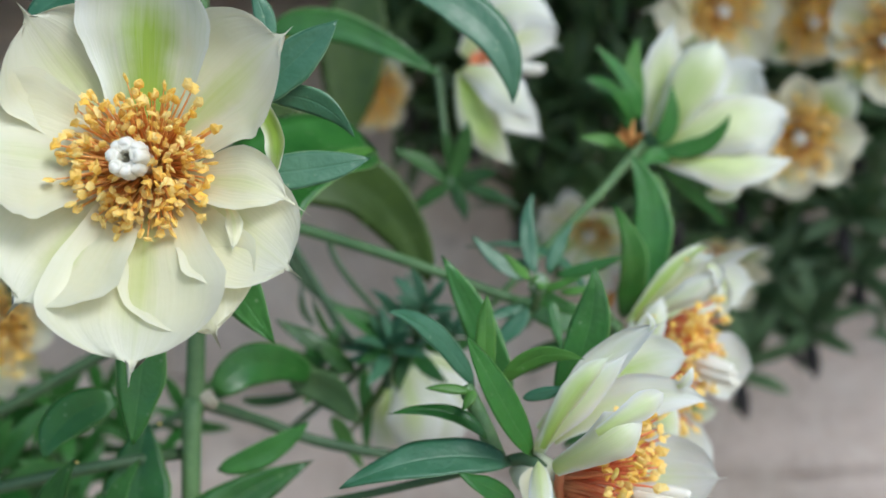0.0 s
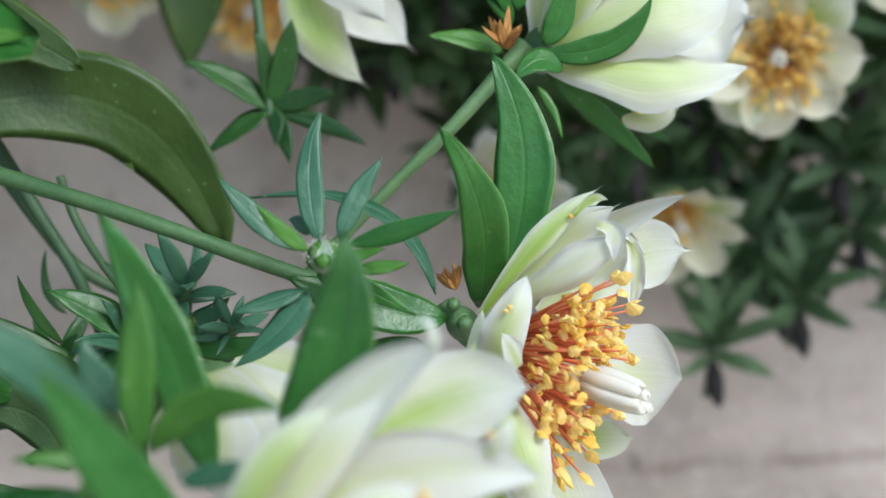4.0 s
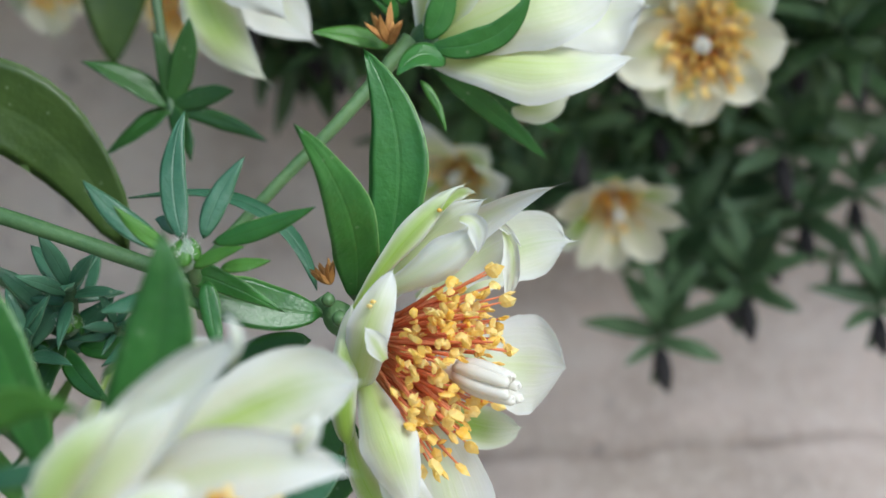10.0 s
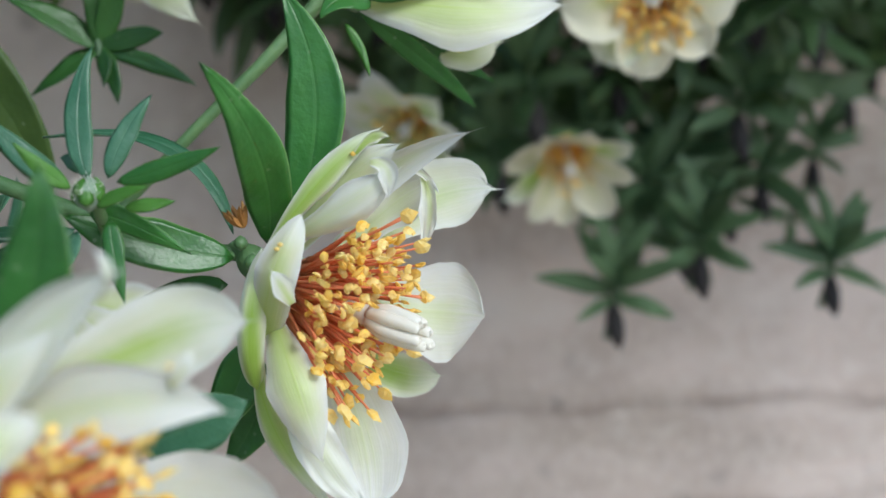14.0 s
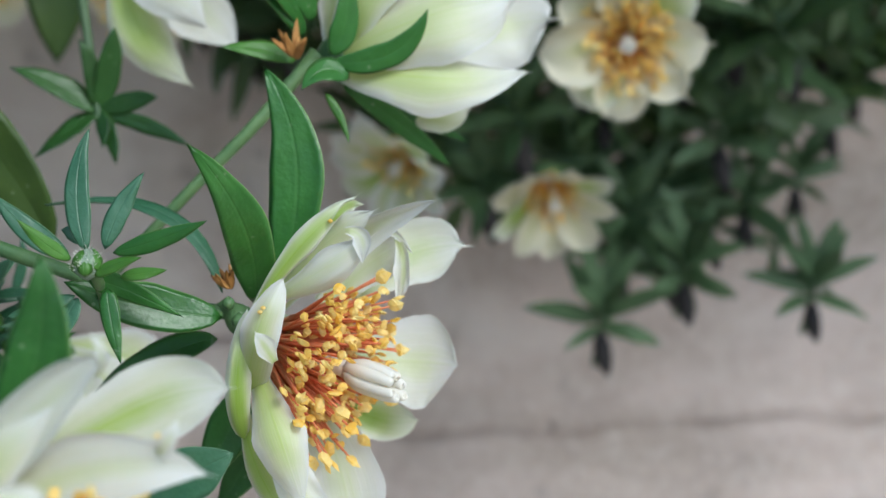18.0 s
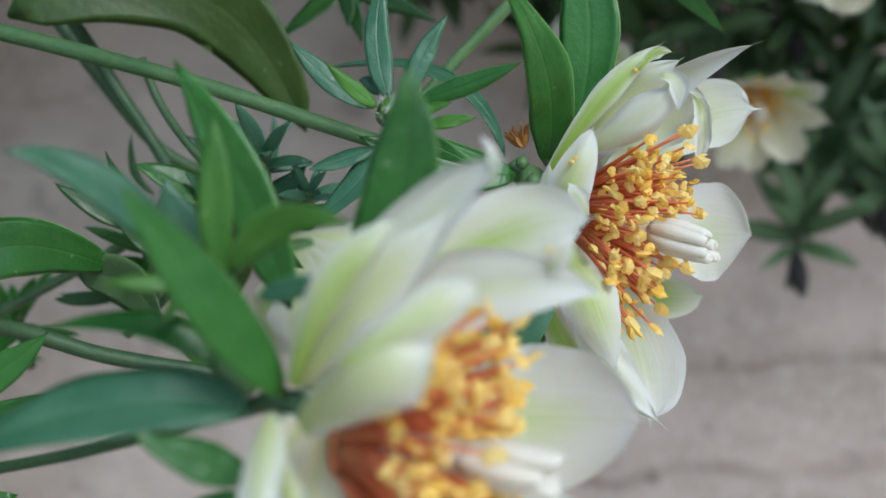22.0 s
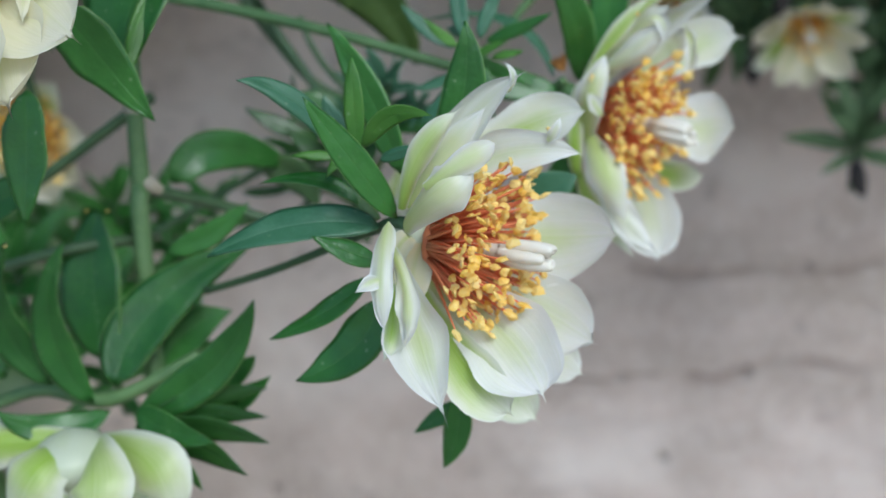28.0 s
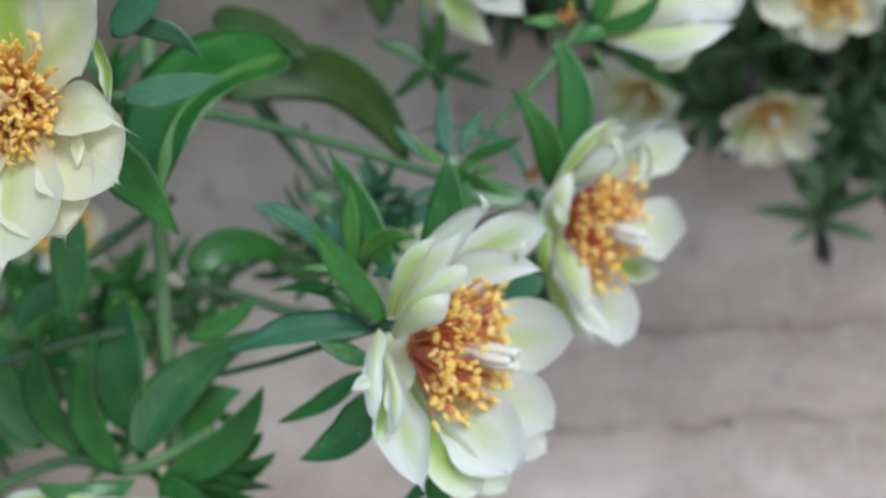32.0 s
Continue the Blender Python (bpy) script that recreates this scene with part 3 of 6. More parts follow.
petal(mid_flower, (0.0370, 0.2270, 1.1860), (0.0440, 0.2260, 1.1940), (0.0510, 0.2240, 1.1990), 0.0058, 20, PETAL_PALE, -0.3, 0.0, 0.03, 0.03, 0.2, outline=acute)
petal(mid_flower, (0.0380, 0.2220, 1.1880), (0.0450, 0.2170, 1.1920), (0.0510, 0.2170, 1.1960), 0.0055, 12, PETAL, -0.45, 0.0, 0.04, 0.03, -0.4, outline=acute)
petal(mid_flower, (0.0430, 0.2360, 1.1850), (0.0540, 0.2430, 1.1910), (0.0630, 0.2430, 1.1930), 0.0110, 5, PETAL_STRIPED, 0.35, 0.0, 0.05, 0.01)
petal(mid_flower, (0.0430, 0.2330, 1.1850), (0.0500, 0.2360, 1.1910), (0.0550, 0.2330, 1.1940), 0.0077, 10, PETAL, 0.3, 0.0, 0.02, 0.03, 0.4)
petal(mid_flower, (0.0420, 0.2340, 1.1780), (0.0540, 0.2410, 1.1760), (0.0620, 0.2380, 1.1760), 0.0150, 0, PETAL, 0.3, 0.0, 0.01, 0.01)
petal(mid_flower, (0.0410, 0.2370, 1.1760), (0.0480, 0.2440, 1.1680), (0.0560, 0.2430, 1.1670), 0.0067, 0, PETAL_GREEN, 0.25, 0.0, 0.03, 0.01)
petal(mid_flower, (0.0350, 0.2210, 1.1760), (0.0370, 0.2140, 1.1840), (0.0400, 0.2160, 1.1910), 0.0056, -5, PETAL_PALE, -0.5, 0.0, 0.02, 0.02, 0.3, outline=broad)
petal(mid_flower, (0.0340, 0.2200, 1.1700), (0.0340, 0.2160, 1.1780), (0.0350, 0.2190, 1.1870), 0.0035, 10, PETAL_GREEN, -0.4, 0.0, 0.02, 0.02, outline=broad)
petal(mid_flower, (0.0360, 0.2210, 1.1780), (0.0390, 0.2140, 1.1720), (0.0420, 0.2140, 1.1630), 0.0076, 0, PETAL_PALE, -0.4, 0.0, 0.03, 0.02, outline=acute)
petal(mid_flower, (0.0400, 0.2310, 1.1770), (0.0450, 0.2300, 1.1640), (0.0470, 0.2260, 1.1540), 0.0125, 0, PETAL, 0.25, 0.0, 0.03, 0.03)
petal(mid_flower, (0.0340, 0.2220, 1.1730), (0.0360, 0.2200, 1.1650), (0.0430, 0.2180, 1.1560), 0.0038, 10, PETAL_GREEN, -0.3, 0.0, 0.03, 0.02, outline=acute)
petal(mid_flower, (0.0370, 0.2200, 1.1740), (0.0410, 0.2180, 1.1640), (0.0470, 0.2170, 1.1560), 0.0060, 5, PETAL, -0.3, 0.0, 0.05, 0.05, 0.4, outline=acute)
petal(mid_flower, (0.0390, 0.2140, 1.1810), (0.0380, 0.2130, 1.1830), (0.0370, 0.2120, 1.1850), 0.0029, 10, PETAL, 0.3, 0.0, 0.05, 0.02, 0.2, outline=acute)
petal(mid_flower, (0.0480, 0.2160, 1.1970), (0.0500, 0.2160, 1.1960), (0.0500, 0.2160, 1.1930), 0.0028, 10, PETAL, 0.4, 0.0, 0.03, 0.06, 0.5, outline=acute)
petal(mid_flower, (0.0540, 0.2320, 1.1950), (0.0550, 0.2300, 1.1910), (0.0540, 0.2300, 1.1860), 0.0028, 20, PETAL, 0.4, 0.0, 0.04, 0.06, 0.6, outline=acute)
petal(mid_flower, (0.0500, 0.2340, 1.1950), (0.0530, 0.2320, 1.1960), (0.0560, 0.2310, 1.1930), 0.0012, 20, PETAL, 0.4, 0.0, 0.04, 0.03, 0.4, outline=broad)
petal(mid_flower, (0.0460, 0.2220, 1.1980), (0.0480, 0.2220, 1.2000), (0.0500, 0.2220, 1.2000), 0.0017, 40, PETAL_GREEN, 0.3, 0.0, 0.05, 0.04, 0.3, outline=acute)
heart_of(mid_flower, (0.0383, 0.2290, 1.1806), (0.8336, -0.5063, -0.2207), 285, 26.0, 1.08, 0.0174, 5, 7, 1, 9.0)
cup = part("calyx", spindle(0.0085, 0.0046, 12, 7), PETAL_GREEN, mid_flower)
cup.matrix_basis = Matrix.Translation((0.0337, 0.2317, 1.1818)) @ Vector((0.8336, -0.5063, -0.2207)).to_track_quat("Z", "Y").to_matrix().to_4x4()
mid_shoot = thing("flowering_shoot", "green shoot with glossy lance-shaped leaves bearing an open flower", "shoot")
leaf(mid_shoot, (0.0347, 0.2290, 1.1865), (0.0349, 0.2192, 1.1976), (0.0301, 0.2093, 1.2080), 0.0063, 10)
leaf(mid_shoot, (0.0375, 0.2300, 1.1886), (0.0408, 0.2305, 1.2048), (0.0364, 0.2310, 1.2189), 0.0079, -10)
leaf(mid_shoot, (0.0309, 0.2240, 1.1855), (0.0211, 0.2210, 1.1875), (0.0121, 0.2180, 1.1912), 0.0063, 0)
leaf(mid_shoot, (0.0293, 0.2340, 1.1877), (0.0211, 0.2350, 1.1988), (0.0045, 0.2360, 1.2004), 0.0029, 35, LEAF_BLUE)
leaf(mid_shoot, (0.0305, 0.2360, 1.1735), (0.0289, 0.2360, 1.1668), (0.0239, 0.2360, 1.1604), 0.0067, 0)
leaf(mid_shoot, (0.0318, 0.2400, 1.1698), (0.0307, 0.2410, 1.1619), (0.0257, 0.2420, 1.1543), 0.0065, 0)
leaf(mid_shoot, (0.0281, 0.2360, 1.1809), (0.0193, 0.2370, 1.1781), (0.0096, 0.2380, 1.1729), 0.0056, 20, LEAF_DARK)
stem(mid_shoot, [(-0.0605, 0.2250, 1.2128), (-0.0456, 0.2300, 1.2088), (-0.0327, 0.2310, 1.2054), (-0.0099, 0.2290, 1.1986), (0.0123, 0.2280, 1.1907), (0.0254, 0.2280, 1.1867), (0.0335, 0.2280, 1.1853)], [0.00122, 0.00126, 0.00119, 0.00110, 0.00102, 0.00088, 0.00117], STEM)
stem(mid_shoot, [(0.0303, 0.2280, 1.1873), (0.0327, 0.2280, 1.1838), (0.0353, 0.2290, 1.1816)], [0.00098, 0.00140, 0.00155], STEM)
# ---- the near flower and its shoot ----
near_flower = thing("flower", "large open white flower with pale green shading and orange stamens", "flower", "flowers of the climbing shrub")
petal(near_flower, (0.0130, 0.1740, 1.1690), (0.0220, 0.1730, 1.1820), (0.0310, 0.1710, 1.1890), 0.0061, 10, PETAL, 0.3, 0.05, 0.05, 0.02, 0.4, outline=acute)
petal(near_flower, (0.0290, 0.1710, 1.1870), (0.0300, 0.1700, 1.1890), (0.0290, 0.1700, 1.1910), 0.0011, 15, PETAL, 0.3, 0.0, 0.05, 0.02, 0.3, outline=acute)
petal(near_flower, (0.0140, 0.1690, 1.1720), (0.0190, 0.1680, 1.1780), (0.0260, 0.1680, 1.1850), 0.0053, 12, PETAL_PALE, -0.2, 0.0, 0.03, 0.02, outline=acute)
petal(near_flower, (0.0140, 0.1660, 1.1720), (0.0180, 0.1630, 1.1800), (0.0230, 0.1640, 1.1850), 0.0042, 25, PETAL_GREEN, -0.5, 0.0, 0.06, 0.02, outline=acute)
petal(near_flower, (0.0150, 0.1620, 1.1700), (0.0210, 0.1540, 1.1750), (0.0260, 0.1560, 1.1780), 0.0074, 5, PETAL_PALE, -0.45, 0.0, 0.01, 0.02, -0.2)
petal(near_flower, (0.0200, 0.1540, 1.1760), (0.0250, 0.1540, 1.1790), (0.0290, 0.1560, 1.1810), 0.0039, 12, PETAL_PALE, -0.35, 0.0, 0.01, 0.02)
petal(near_flower, (0.0160, 0.1750, 1.1720), (0.0270, 0.1730, 1.1780), (0.0380, 0.1720, 1.1780), 0.0075, 10, PETAL, 0.3, 0.0, 0.03, 0.02, 0.3, outline=acute)
petal(near_flower, (0.0340, 0.1720, 1.1800), (0.0350, 0.1710, 1.1810), (0.0360, 0.1710, 1.1830), 0.0019, 15, PETAL, 0.3, 0.0, 0.05, 0.02, 0.3, outline=acute)
petal(near_flower, (0.0150, 0.1800, 1.1720), (0.0270, 0.1860, 1.1800), (0.0380, 0.1860, 1.1830), 0.0091, 5, PETAL_STRIPED, 0.3, 0.03, 0.03, 0.02)
petal(near_flower, (0.0170, 0.1780, 1.1660), (0.0300, 0.1860, 1.1640), (0.0420, 0.1810, 1.1650), 0.0154, 0, PETAL, 0.3, 0.0, 0.04, 0.01)
petal(near_flower, (0.0170, 0.1770, 1.1640), (0.0290, 0.1810, 1.1550), (0.0380, 0.1780, 1.1500), 0.0131, 0, PETAL, 0.3, 0.0, 0.03, 0.02)
petal(near_flower, (0.0150, 0.1720, 1.1620), (0.0260, 0.1680, 1.1540), (0.0320, 0.1650, 1.1460), 0.0142, 0, PETAL, 0.3, 0.0, 0.03, 0.02)
petal(near_flower, (0.0140, 0.1700, 1.1610), (0.0210, 0.1660, 1.1500), (0.0270, 0.1660, 1.1430), 0.0089, 0, PETAL_GREEN, 0.3, 0.0, 0.04, 0.02)
petal(near_flower, (0.0130, 0.1660, 1.1630), (0.0160, 0.1610, 1.1550), (0.0190, 0.1590, 1.1460), 0.0096, 0, PETAL, 0.3, 0.0, 0.07, 0.04, 0.3, outline=acute)
petal(near_flower, (0.0130, 0.1630, 1.1670), (0.0160, 0.1570, 1.1610), (0.0150, 0.1570, 1.1550), 0.0042, 20, PETAL, -0.4, 0.0, 0.06, 0.04, 0.6, outline=acute)
petal(near_flower, (0.0130, 0.1620, 1.1710), (0.0130, 0.1560, 1.1650), (0.0130, 0.1550, 1.1580), 0.0037, 10, PETAL, -0.4, 0.0, 0.04, 0.03, 0.4, outline=broad)
petal(near_flower, (0.0130, 0.1560, 1.1640), (0.0120, 0.1550, 1.1640), (0.0100, 0.1540, 1.1630), 0.0027, 10, PETAL, -0.3, 0.0, 0.05, 0.03, 0.3, outline=acute)
petal(near_flower, (0.0120, 0.1640, 1.1620), (0.0130, 0.1600, 1.1570), (0.0120, 0.1580, 1.1530), 0.0039, 10, PETAL_GREEN, -0.3, 0.0, 0.05, 0.02, outline=acute)
heart_of(near_flower, (0.0173, 0.1716, 1.1664), (0.9483, -0.2976, -0.1102), 290, 33.0, 1.08, 0.0163, 9, 6, 1)
cup = part("calyx", spindle(0.0085, 0.0034, 12, 7), PETAL_GREEN, near_flower)
cup.matrix_basis = Matrix.Translation((0.0096, 0.1745, 1.1674)) @ Vector((0.9483, -0.2976, -0.1102)).to_track_quat("Z", "Y").to_matrix().to_4x4()
petal(near_flower, (0.0160, 0.1720, 1.1670), (0.0150, 0.1670, 1.1640), (0.0150, 0.1640, 1.1590), 0.0058, 0, PETAL_CREAM, 0.2, 0.0, 0.02, 0.02)
petal(near_flower, (0.0160, 0.1720, 1.1680), (0.0130, 0.1690, 1.1670), (0.0130, 0.1650, 1.1640), 0.0042, 0, PETAL_CREAM, 0.2, 0.0, 0.02, 0.02)
petal(near_flower, (0.0200, 0.1850, 1.1570), (0.0270, 0.1900, 1.1480), (0.0350, 0.1900, 1.1420), 0.0091, 0, PETAL_PALE, 0.25, 0.0, 0.03, 0.02)
petal(near_flower, (0.0160, 0.1820, 1.1560), (0.0210, 0.1860, 1.1450), (0.0280, 0.1860, 1.1360), 0.0099, 0, PETAL_GREEN, 0.25, 0.0, 0.03, 0.02)
near_shoot = thing("flowering_shoot", "green shoot with young glossy leaves bearing a large open flower", "shoot")
leaf(near_shoot, (0.0171, 0.1790, 1.1765), (0.0217, 0.1782, 1.1871), (0.0226, 0.1775, 1.1975), 0.0067, 5)
leaf(near_shoot, (0.0046, 0.1730, 1.1799), (-0.0016, 0.1688, 1.1880), (-0.0077, 0.1645, 1.1912), 0.0039, 20, LEAF_BLUE)
leaf(near_shoot, (0.0127, 0.1680, 1.1706), (0.0075, 0.1640, 1.1799), (0.0031, 0.1600, 1.1884), 0.0049, 20)
leaf(near_shoot, (0.0063, 0.1740, 1.1797), (0.0063, 0.1740, 1.1872), (0.0065, 0.1740, 1.1934), 0.0032, 0, LEAF_YOUNG)
leaf(near_shoot, (0.0101, 0.1840, 1.1754), (0.0061, 0.1850, 1.1875), (-0.0003, 0.1860, 1.1991), 0.0058, -20)
leaf(near_shoot, (0.0035, 0.1800, 1.1820), (0.0012, 0.1800, 1.1849), (0.0001, 0.1800, 1.1883), 0.0029, 0, LEAF_BLUE)
leaf(near_shoot, (0.0081, 0.1700, 1.1805), (0.0133, 0.1670, 1.1849), (0.0196, 0.1640, 1.1847), 0.0030, 30, LEAF_YOUNG)
leaf(near_shoot, (0.0112, 0.1670, 1.1790), (0.0144, 0.1660, 1.1798), (0.0182, 0.1650, 1.1808), 0.0019, 10, LEAF_BLUE)
leaf(near_shoot, (0.0041, 0.1720, 1.1792), (0.0007, 0.1710, 1.1798), (-0.0026, 0.1700, 1.1800), 0.0017, 10, LEAF_YOUNG)
leaf(near_shoot, (0.0043, 0.1710, 1.1795), (0.0038, 0.1700, 1.1783), (0.0027, 0.1690, 1.1768), 0.0017, 10, LEAF_YOUNG)
leaf(near_shoot, (0.0067, 0.1720, 1.1723), (0.0007, 0.1710, 1.1762), (-0.0079, 0.1700, 1.1763), 0.0032, 30)
leaf(near_shoot, (0.0097, 0.1700, 1.1692), (-0.0020, 0.1672, 1.1702), (-0.0144, 0.1643, 1.1667), 0.0066, 20, LEAF_BLUE)
leaf(near_shoot, (0.0102, 0.1660, 1.1648), (0.0063, 0.1640, 1.1667), (0.0020, 0.1620, 1.1694), 0.0037, 20)
leaf(near_shoot, (0.0075, 0.1720, 1.1617), (-0.0005, 0.1738, 1.1562), (-0.0104, 0.1756, 1.1520), 0.0043, 20)
leaf(near_shoot, (0.0083, 0.1720, 1.1585), (0.0038, 0.1720, 1.1509), (-0.0056, 0.1720, 1.1464), 0.0078, 10)
leaf(near_shoot, (0.0164, 0.1850, 1.1408), (0.0155, 0.1865, 1.1337), (0.0125, 0.1880, 1.1272), 0.0048, 0)
leaf(near_shoot, (0.0170, 0.1900, 1.1373), (0.0124, 0.1900, 1.1353), (0.0075, 0.1900, 1.1324), 0.0034, 10)
leaf(near_shoot, (0.0233, 0.2050, 1.1668), (0.0296, 0.2050, 1.1694), (0.0351, 0.2050, 1.1719), 0.0075, 10, LEAF_BLUE)
stem(near_shoot, [(-0.0301, 0.2000, 1.1555), (-0.0139, 0.1900, 1.1603), (0.0048, 0.1760, 1.1672), (0.0116, 0.1720, 1.1695), (0.0144, 0.1710, 1.1679)], [0.00070, 0.00066, 0.00067, 0.00104, 0.00129], STEM_SHADED)
stem(near_shoot, [(0.0032, 0.1730, 1.1800), (0.0056, 0.1730, 1.1751), (0.0079, 0.1730, 1.1695)], [0.00118, 0.00131, 0.00144], STEM)
# ---- the tall side sprout with its bud ----
bud_shoot = thing("leafy_shoot", "young sprout with narrow waxy leaves round a downy bud", "shoot")
leaf(bud_shoot, (0.0167, 0.2130, 1.1952), (0.0153, 0.2150, 1.2028), (0.0165, 0.2170, 1.2105), 0.0032, 0, LEAF_BLUE)
leaf(bud_shoot, (0.0189, 0.2130, 1.1955), (0.0207, 0.2138, 1.2002), (0.0237, 0.2146, 1.2049), 0.0027, 10, LEAF_BLUE)
leaf(bud_shoot, (0.0201, 0.2120, 1.1951), (0.0263, 0.2104, 1.1967), (0.0322, 0.2089, 1.1989), 0.0025, 10, LEAF)
leaf(bud_shoot, (0.0181, 0.2110, 1.1924), (0.0209, 0.2100, 1.1937), (0.0243, 0.2090, 1.1947), 0.0018, 0, LEAF_YOUNG)
leaf(bud_shoot, (0.0209, 0.2120, 1.1922), (0.0238, 0.2115, 1.1925), (0.0268, 0.2110, 1.1930), 0.0017, 0, LEAF_YOUNG)
leaf(bud_shoot, (0.0147, 0.2130, 1.1944), (0.0096, 0.2135, 1.1979), (0.0051, 0.2140, 1.2026), 0.0031, 10, LEAF_BLUE)
leaf(bud_shoot, (0.0156, 0.2100, 1.1945), (0.0131, 0.2085, 1.1966), (0.0104, 0.2070, 1.1996), 0.0019, 0, LEAF_YOUNG)
leaf(bud_shoot, (0.0150, 0.2160, 1.1960), (0.0140, 0.2160, 1.1974), (0.0127, 0.2160, 1.1978), 0.0018, 0, LEAF_BLUE)
leaf(bud_shoot, (0.0151, 0.2140, 1.1895), (0.0123, 0.2130, 1.1854), (0.0070, 0.2120, 1.1814), 0.0038, 10, LEAF_BLUE)
leaf(bud_shoot, (0.0148, 0.2140, 1.1898), (0.0104, 0.2130, 1.1883), (0.0070, 0.2120, 1.1876), 0.0023, 10, LEAF_BLUE)
leaf(bud_shoot, (0.0159, 0.2160, 1.1913), (0.0198, 0.2160, 1.1906), (0.0275, 0.2160, 1.1866), 0.0032, 20)
leaf(bud_shoot, (0.0193, 0.2120, 1.1908), (0.0199, 0.2110, 1.1872), (0.0211, 0.2100, 1.1817), 0.0025, 0)
stem(bud_shoot, [(0.0171, 0.2135, 1.1933), (0.0174, 0.2145, 1.1917), (0.0168, 0.2200, 1.1886), (0.0158, 0.2260, 1.1856)], [0.00063, 0.00076, 0.00080, 0.00069], STEM)
def downy_bud(parent, at, size, seed):
    """A round bud: overlapping green scales under a tuft of white down."""
    rnd = random.Random(seed)
    at = Vector(at)
    body = part("bud", spindle(size, size * 0.46, 14, 9), BUD, parent, "downy round flower bud")
    body.matrix_basis = Matrix.Translation(at)
    for k in range(9):
        ang, rise = k * 2.39996, 0.25 + 0.075 * k
        out = Vector((math.cos(ang), math.sin(ang), 0))
        foot = out * size * 0.42 + Vector((0, 0, size * (0.05 + 0.05 * k)))
        top = out * size * (0.36 - 0.03 * k) + Vector((0, 0, size * (0.62 + 0.05 * k)))
        scale = blade(foot, (foot + top) / 2 + out * size * 0.12, top, size * 0.5, rnd.uniform(-12, 12), broad, 4, 6, size * 0.06, -0.3, 0.0, 0.0, 0.0, 0.02, k, tuple(out))
        part("bud_scale", scale, LEAF_YOUNG if k % 3 else LEAF, body)
    verts, faces = [], []
    for k in range(150):
        ang, v = rnd.uniform(0, math.tau), rnd.uniform(0.35, 1.0)
        out = Vector((math.cos(ang), math.sin(ang), 0))
        foot = out * size * 0.44 * math.sin(math.pi * min(v, 0.93)) ** 0.7 + Vector((0, 0, v * size))
        tip = foot + (out * rnd.uniform(0.2, 1) + Vector((rnd.uniform(-0.7, 0.7), rnd.uniform(-0.7, 0.7), rnd.uniform(0.0, 1.0)))).normalized() * size * rnd.uniform(0.12, 0.32)
        side = (tip - foot).cross(Vector((rnd.uniform(-1, 1), rnd.uniform(-1, 1), rnd.uniform(-1, 1)))).normalized() * size * 0.012
        n = len(verts)
        verts += [foot - side, foot + side, tip]
        faces.append((n, n + 1, n + 2))
    mesh = bpy.data.meshes.new("down")
    mesh.from_pydata(verts, [], faces)
    mesh.materials.append(STYLE)
    down = new("down", mesh)
    down.parent = body
    tagged(down, "white down on the bud")


downy_bud(bud_shoot, (0.0171, 0.2115, 1.1918), 0.0040, 3)
# ---- the upper flower seen from behind ----
upper_flower = thing("flower", "half-open white flower seen from its green back", "flower", "flowers of the climbing shrub")
petal(upper_flower, (0.0455, 0.2540, 1.2225), (0.0564, 0.2680, 1.2359), (0.0611, 0.2680, 1.2464), 0.0141, 0, PETAL, -0.25)
petal(upper_flower, (0.0462, 0.2540, 1.2222), (0.0626, 0.2700, 1.2336), (0.0717, 0.2680, 1.2404), 0.0167, 0, PETAL, -0.25)
petal(upper_flower, (0.0446, 0.2520, 1.2230), (0.0464, 0.2520, 1.2350), (0.0488, 0.2520, 1.2477), 0.0106, 15, PETAL_PALE, -0.3, outline=acute)
petal(upper_flower, (0.0448, 0.2500, 1.2218), (0.0504, 0.2450, 1.2322), (0.0568, 0.2460, 1.2428), 0.0117, 0, PETAL_GREEN, -0.3)
petal(upper_flower, (0.0451, 0.2500, 1.2213), (0.0568, 0.2450, 1.2258), (0.0710, 0.2490, 1.2298), 0.0146, 0, PETAL_PALE, -0.35)
petal(upper_flower, (0.0448, 0.2500, 1.2206), (0.0582, 0.2460, 1.2177), (0.0735, 0.2509, 1.2187), 0.0111, 0, PETAL_PALE, -0.35, 0.0, 0.03, outline=acute)
petal(upper_flower, (0.0454, 0.2530, 1.2204), (0.0569, 0.2560, 1.2154), (0.0650, 0.2580, 1.2143), 0.0092, 0, PETAL_GREEN, -0.3)
petal(upper_flower, (0.0465, 0.2560, 1.2219), (0.0677, 0.2750, 1.2277), (0.0795, 0.2750, 1.2296), 0.0157, 0, PETAL, -0.2)
heart_of(upper_flower, (0.0462, 0.2540, 1.2222), (0.8905, 0.3228, 0.3206), 50, 40.0, 1.0, 0.0, 17)
cup = part("calyx", spindle(0.007, 0.0036, 10, 6), STEM, upper_flower)
cup.matrix_basis = Matrix.Translation((0.0417, 0.2510, 1.2205)) @ Vector((0.8905, 0.3228, 0.3206)).to_track_quat("Z", "Y").to_matrix().to_4x4()
upper_shoot = thing("flowering_shoot", "slender green stem with narrow leaves bearing a half-open flower", "shoot")
stem(upper_shoot, [(0.0099, 0.2450, 1.1884), (0.0224, 0.2460, 1.2014), (0.0317, 0.2470, 1.2105), (0.0388, 0.2490, 1.2184), (0.0422, 0.2500, 1.2219)], [0.00081, 0.00090, 0.00098, 0.00116, 0.00167], STEM)
leaf(upper_shoot, (0.0413, 0.2500, 1.2269), (0.0385, 0.2475, 1.2343), (0.0311, 0.2450, 1.2424), 0.0040, 10)
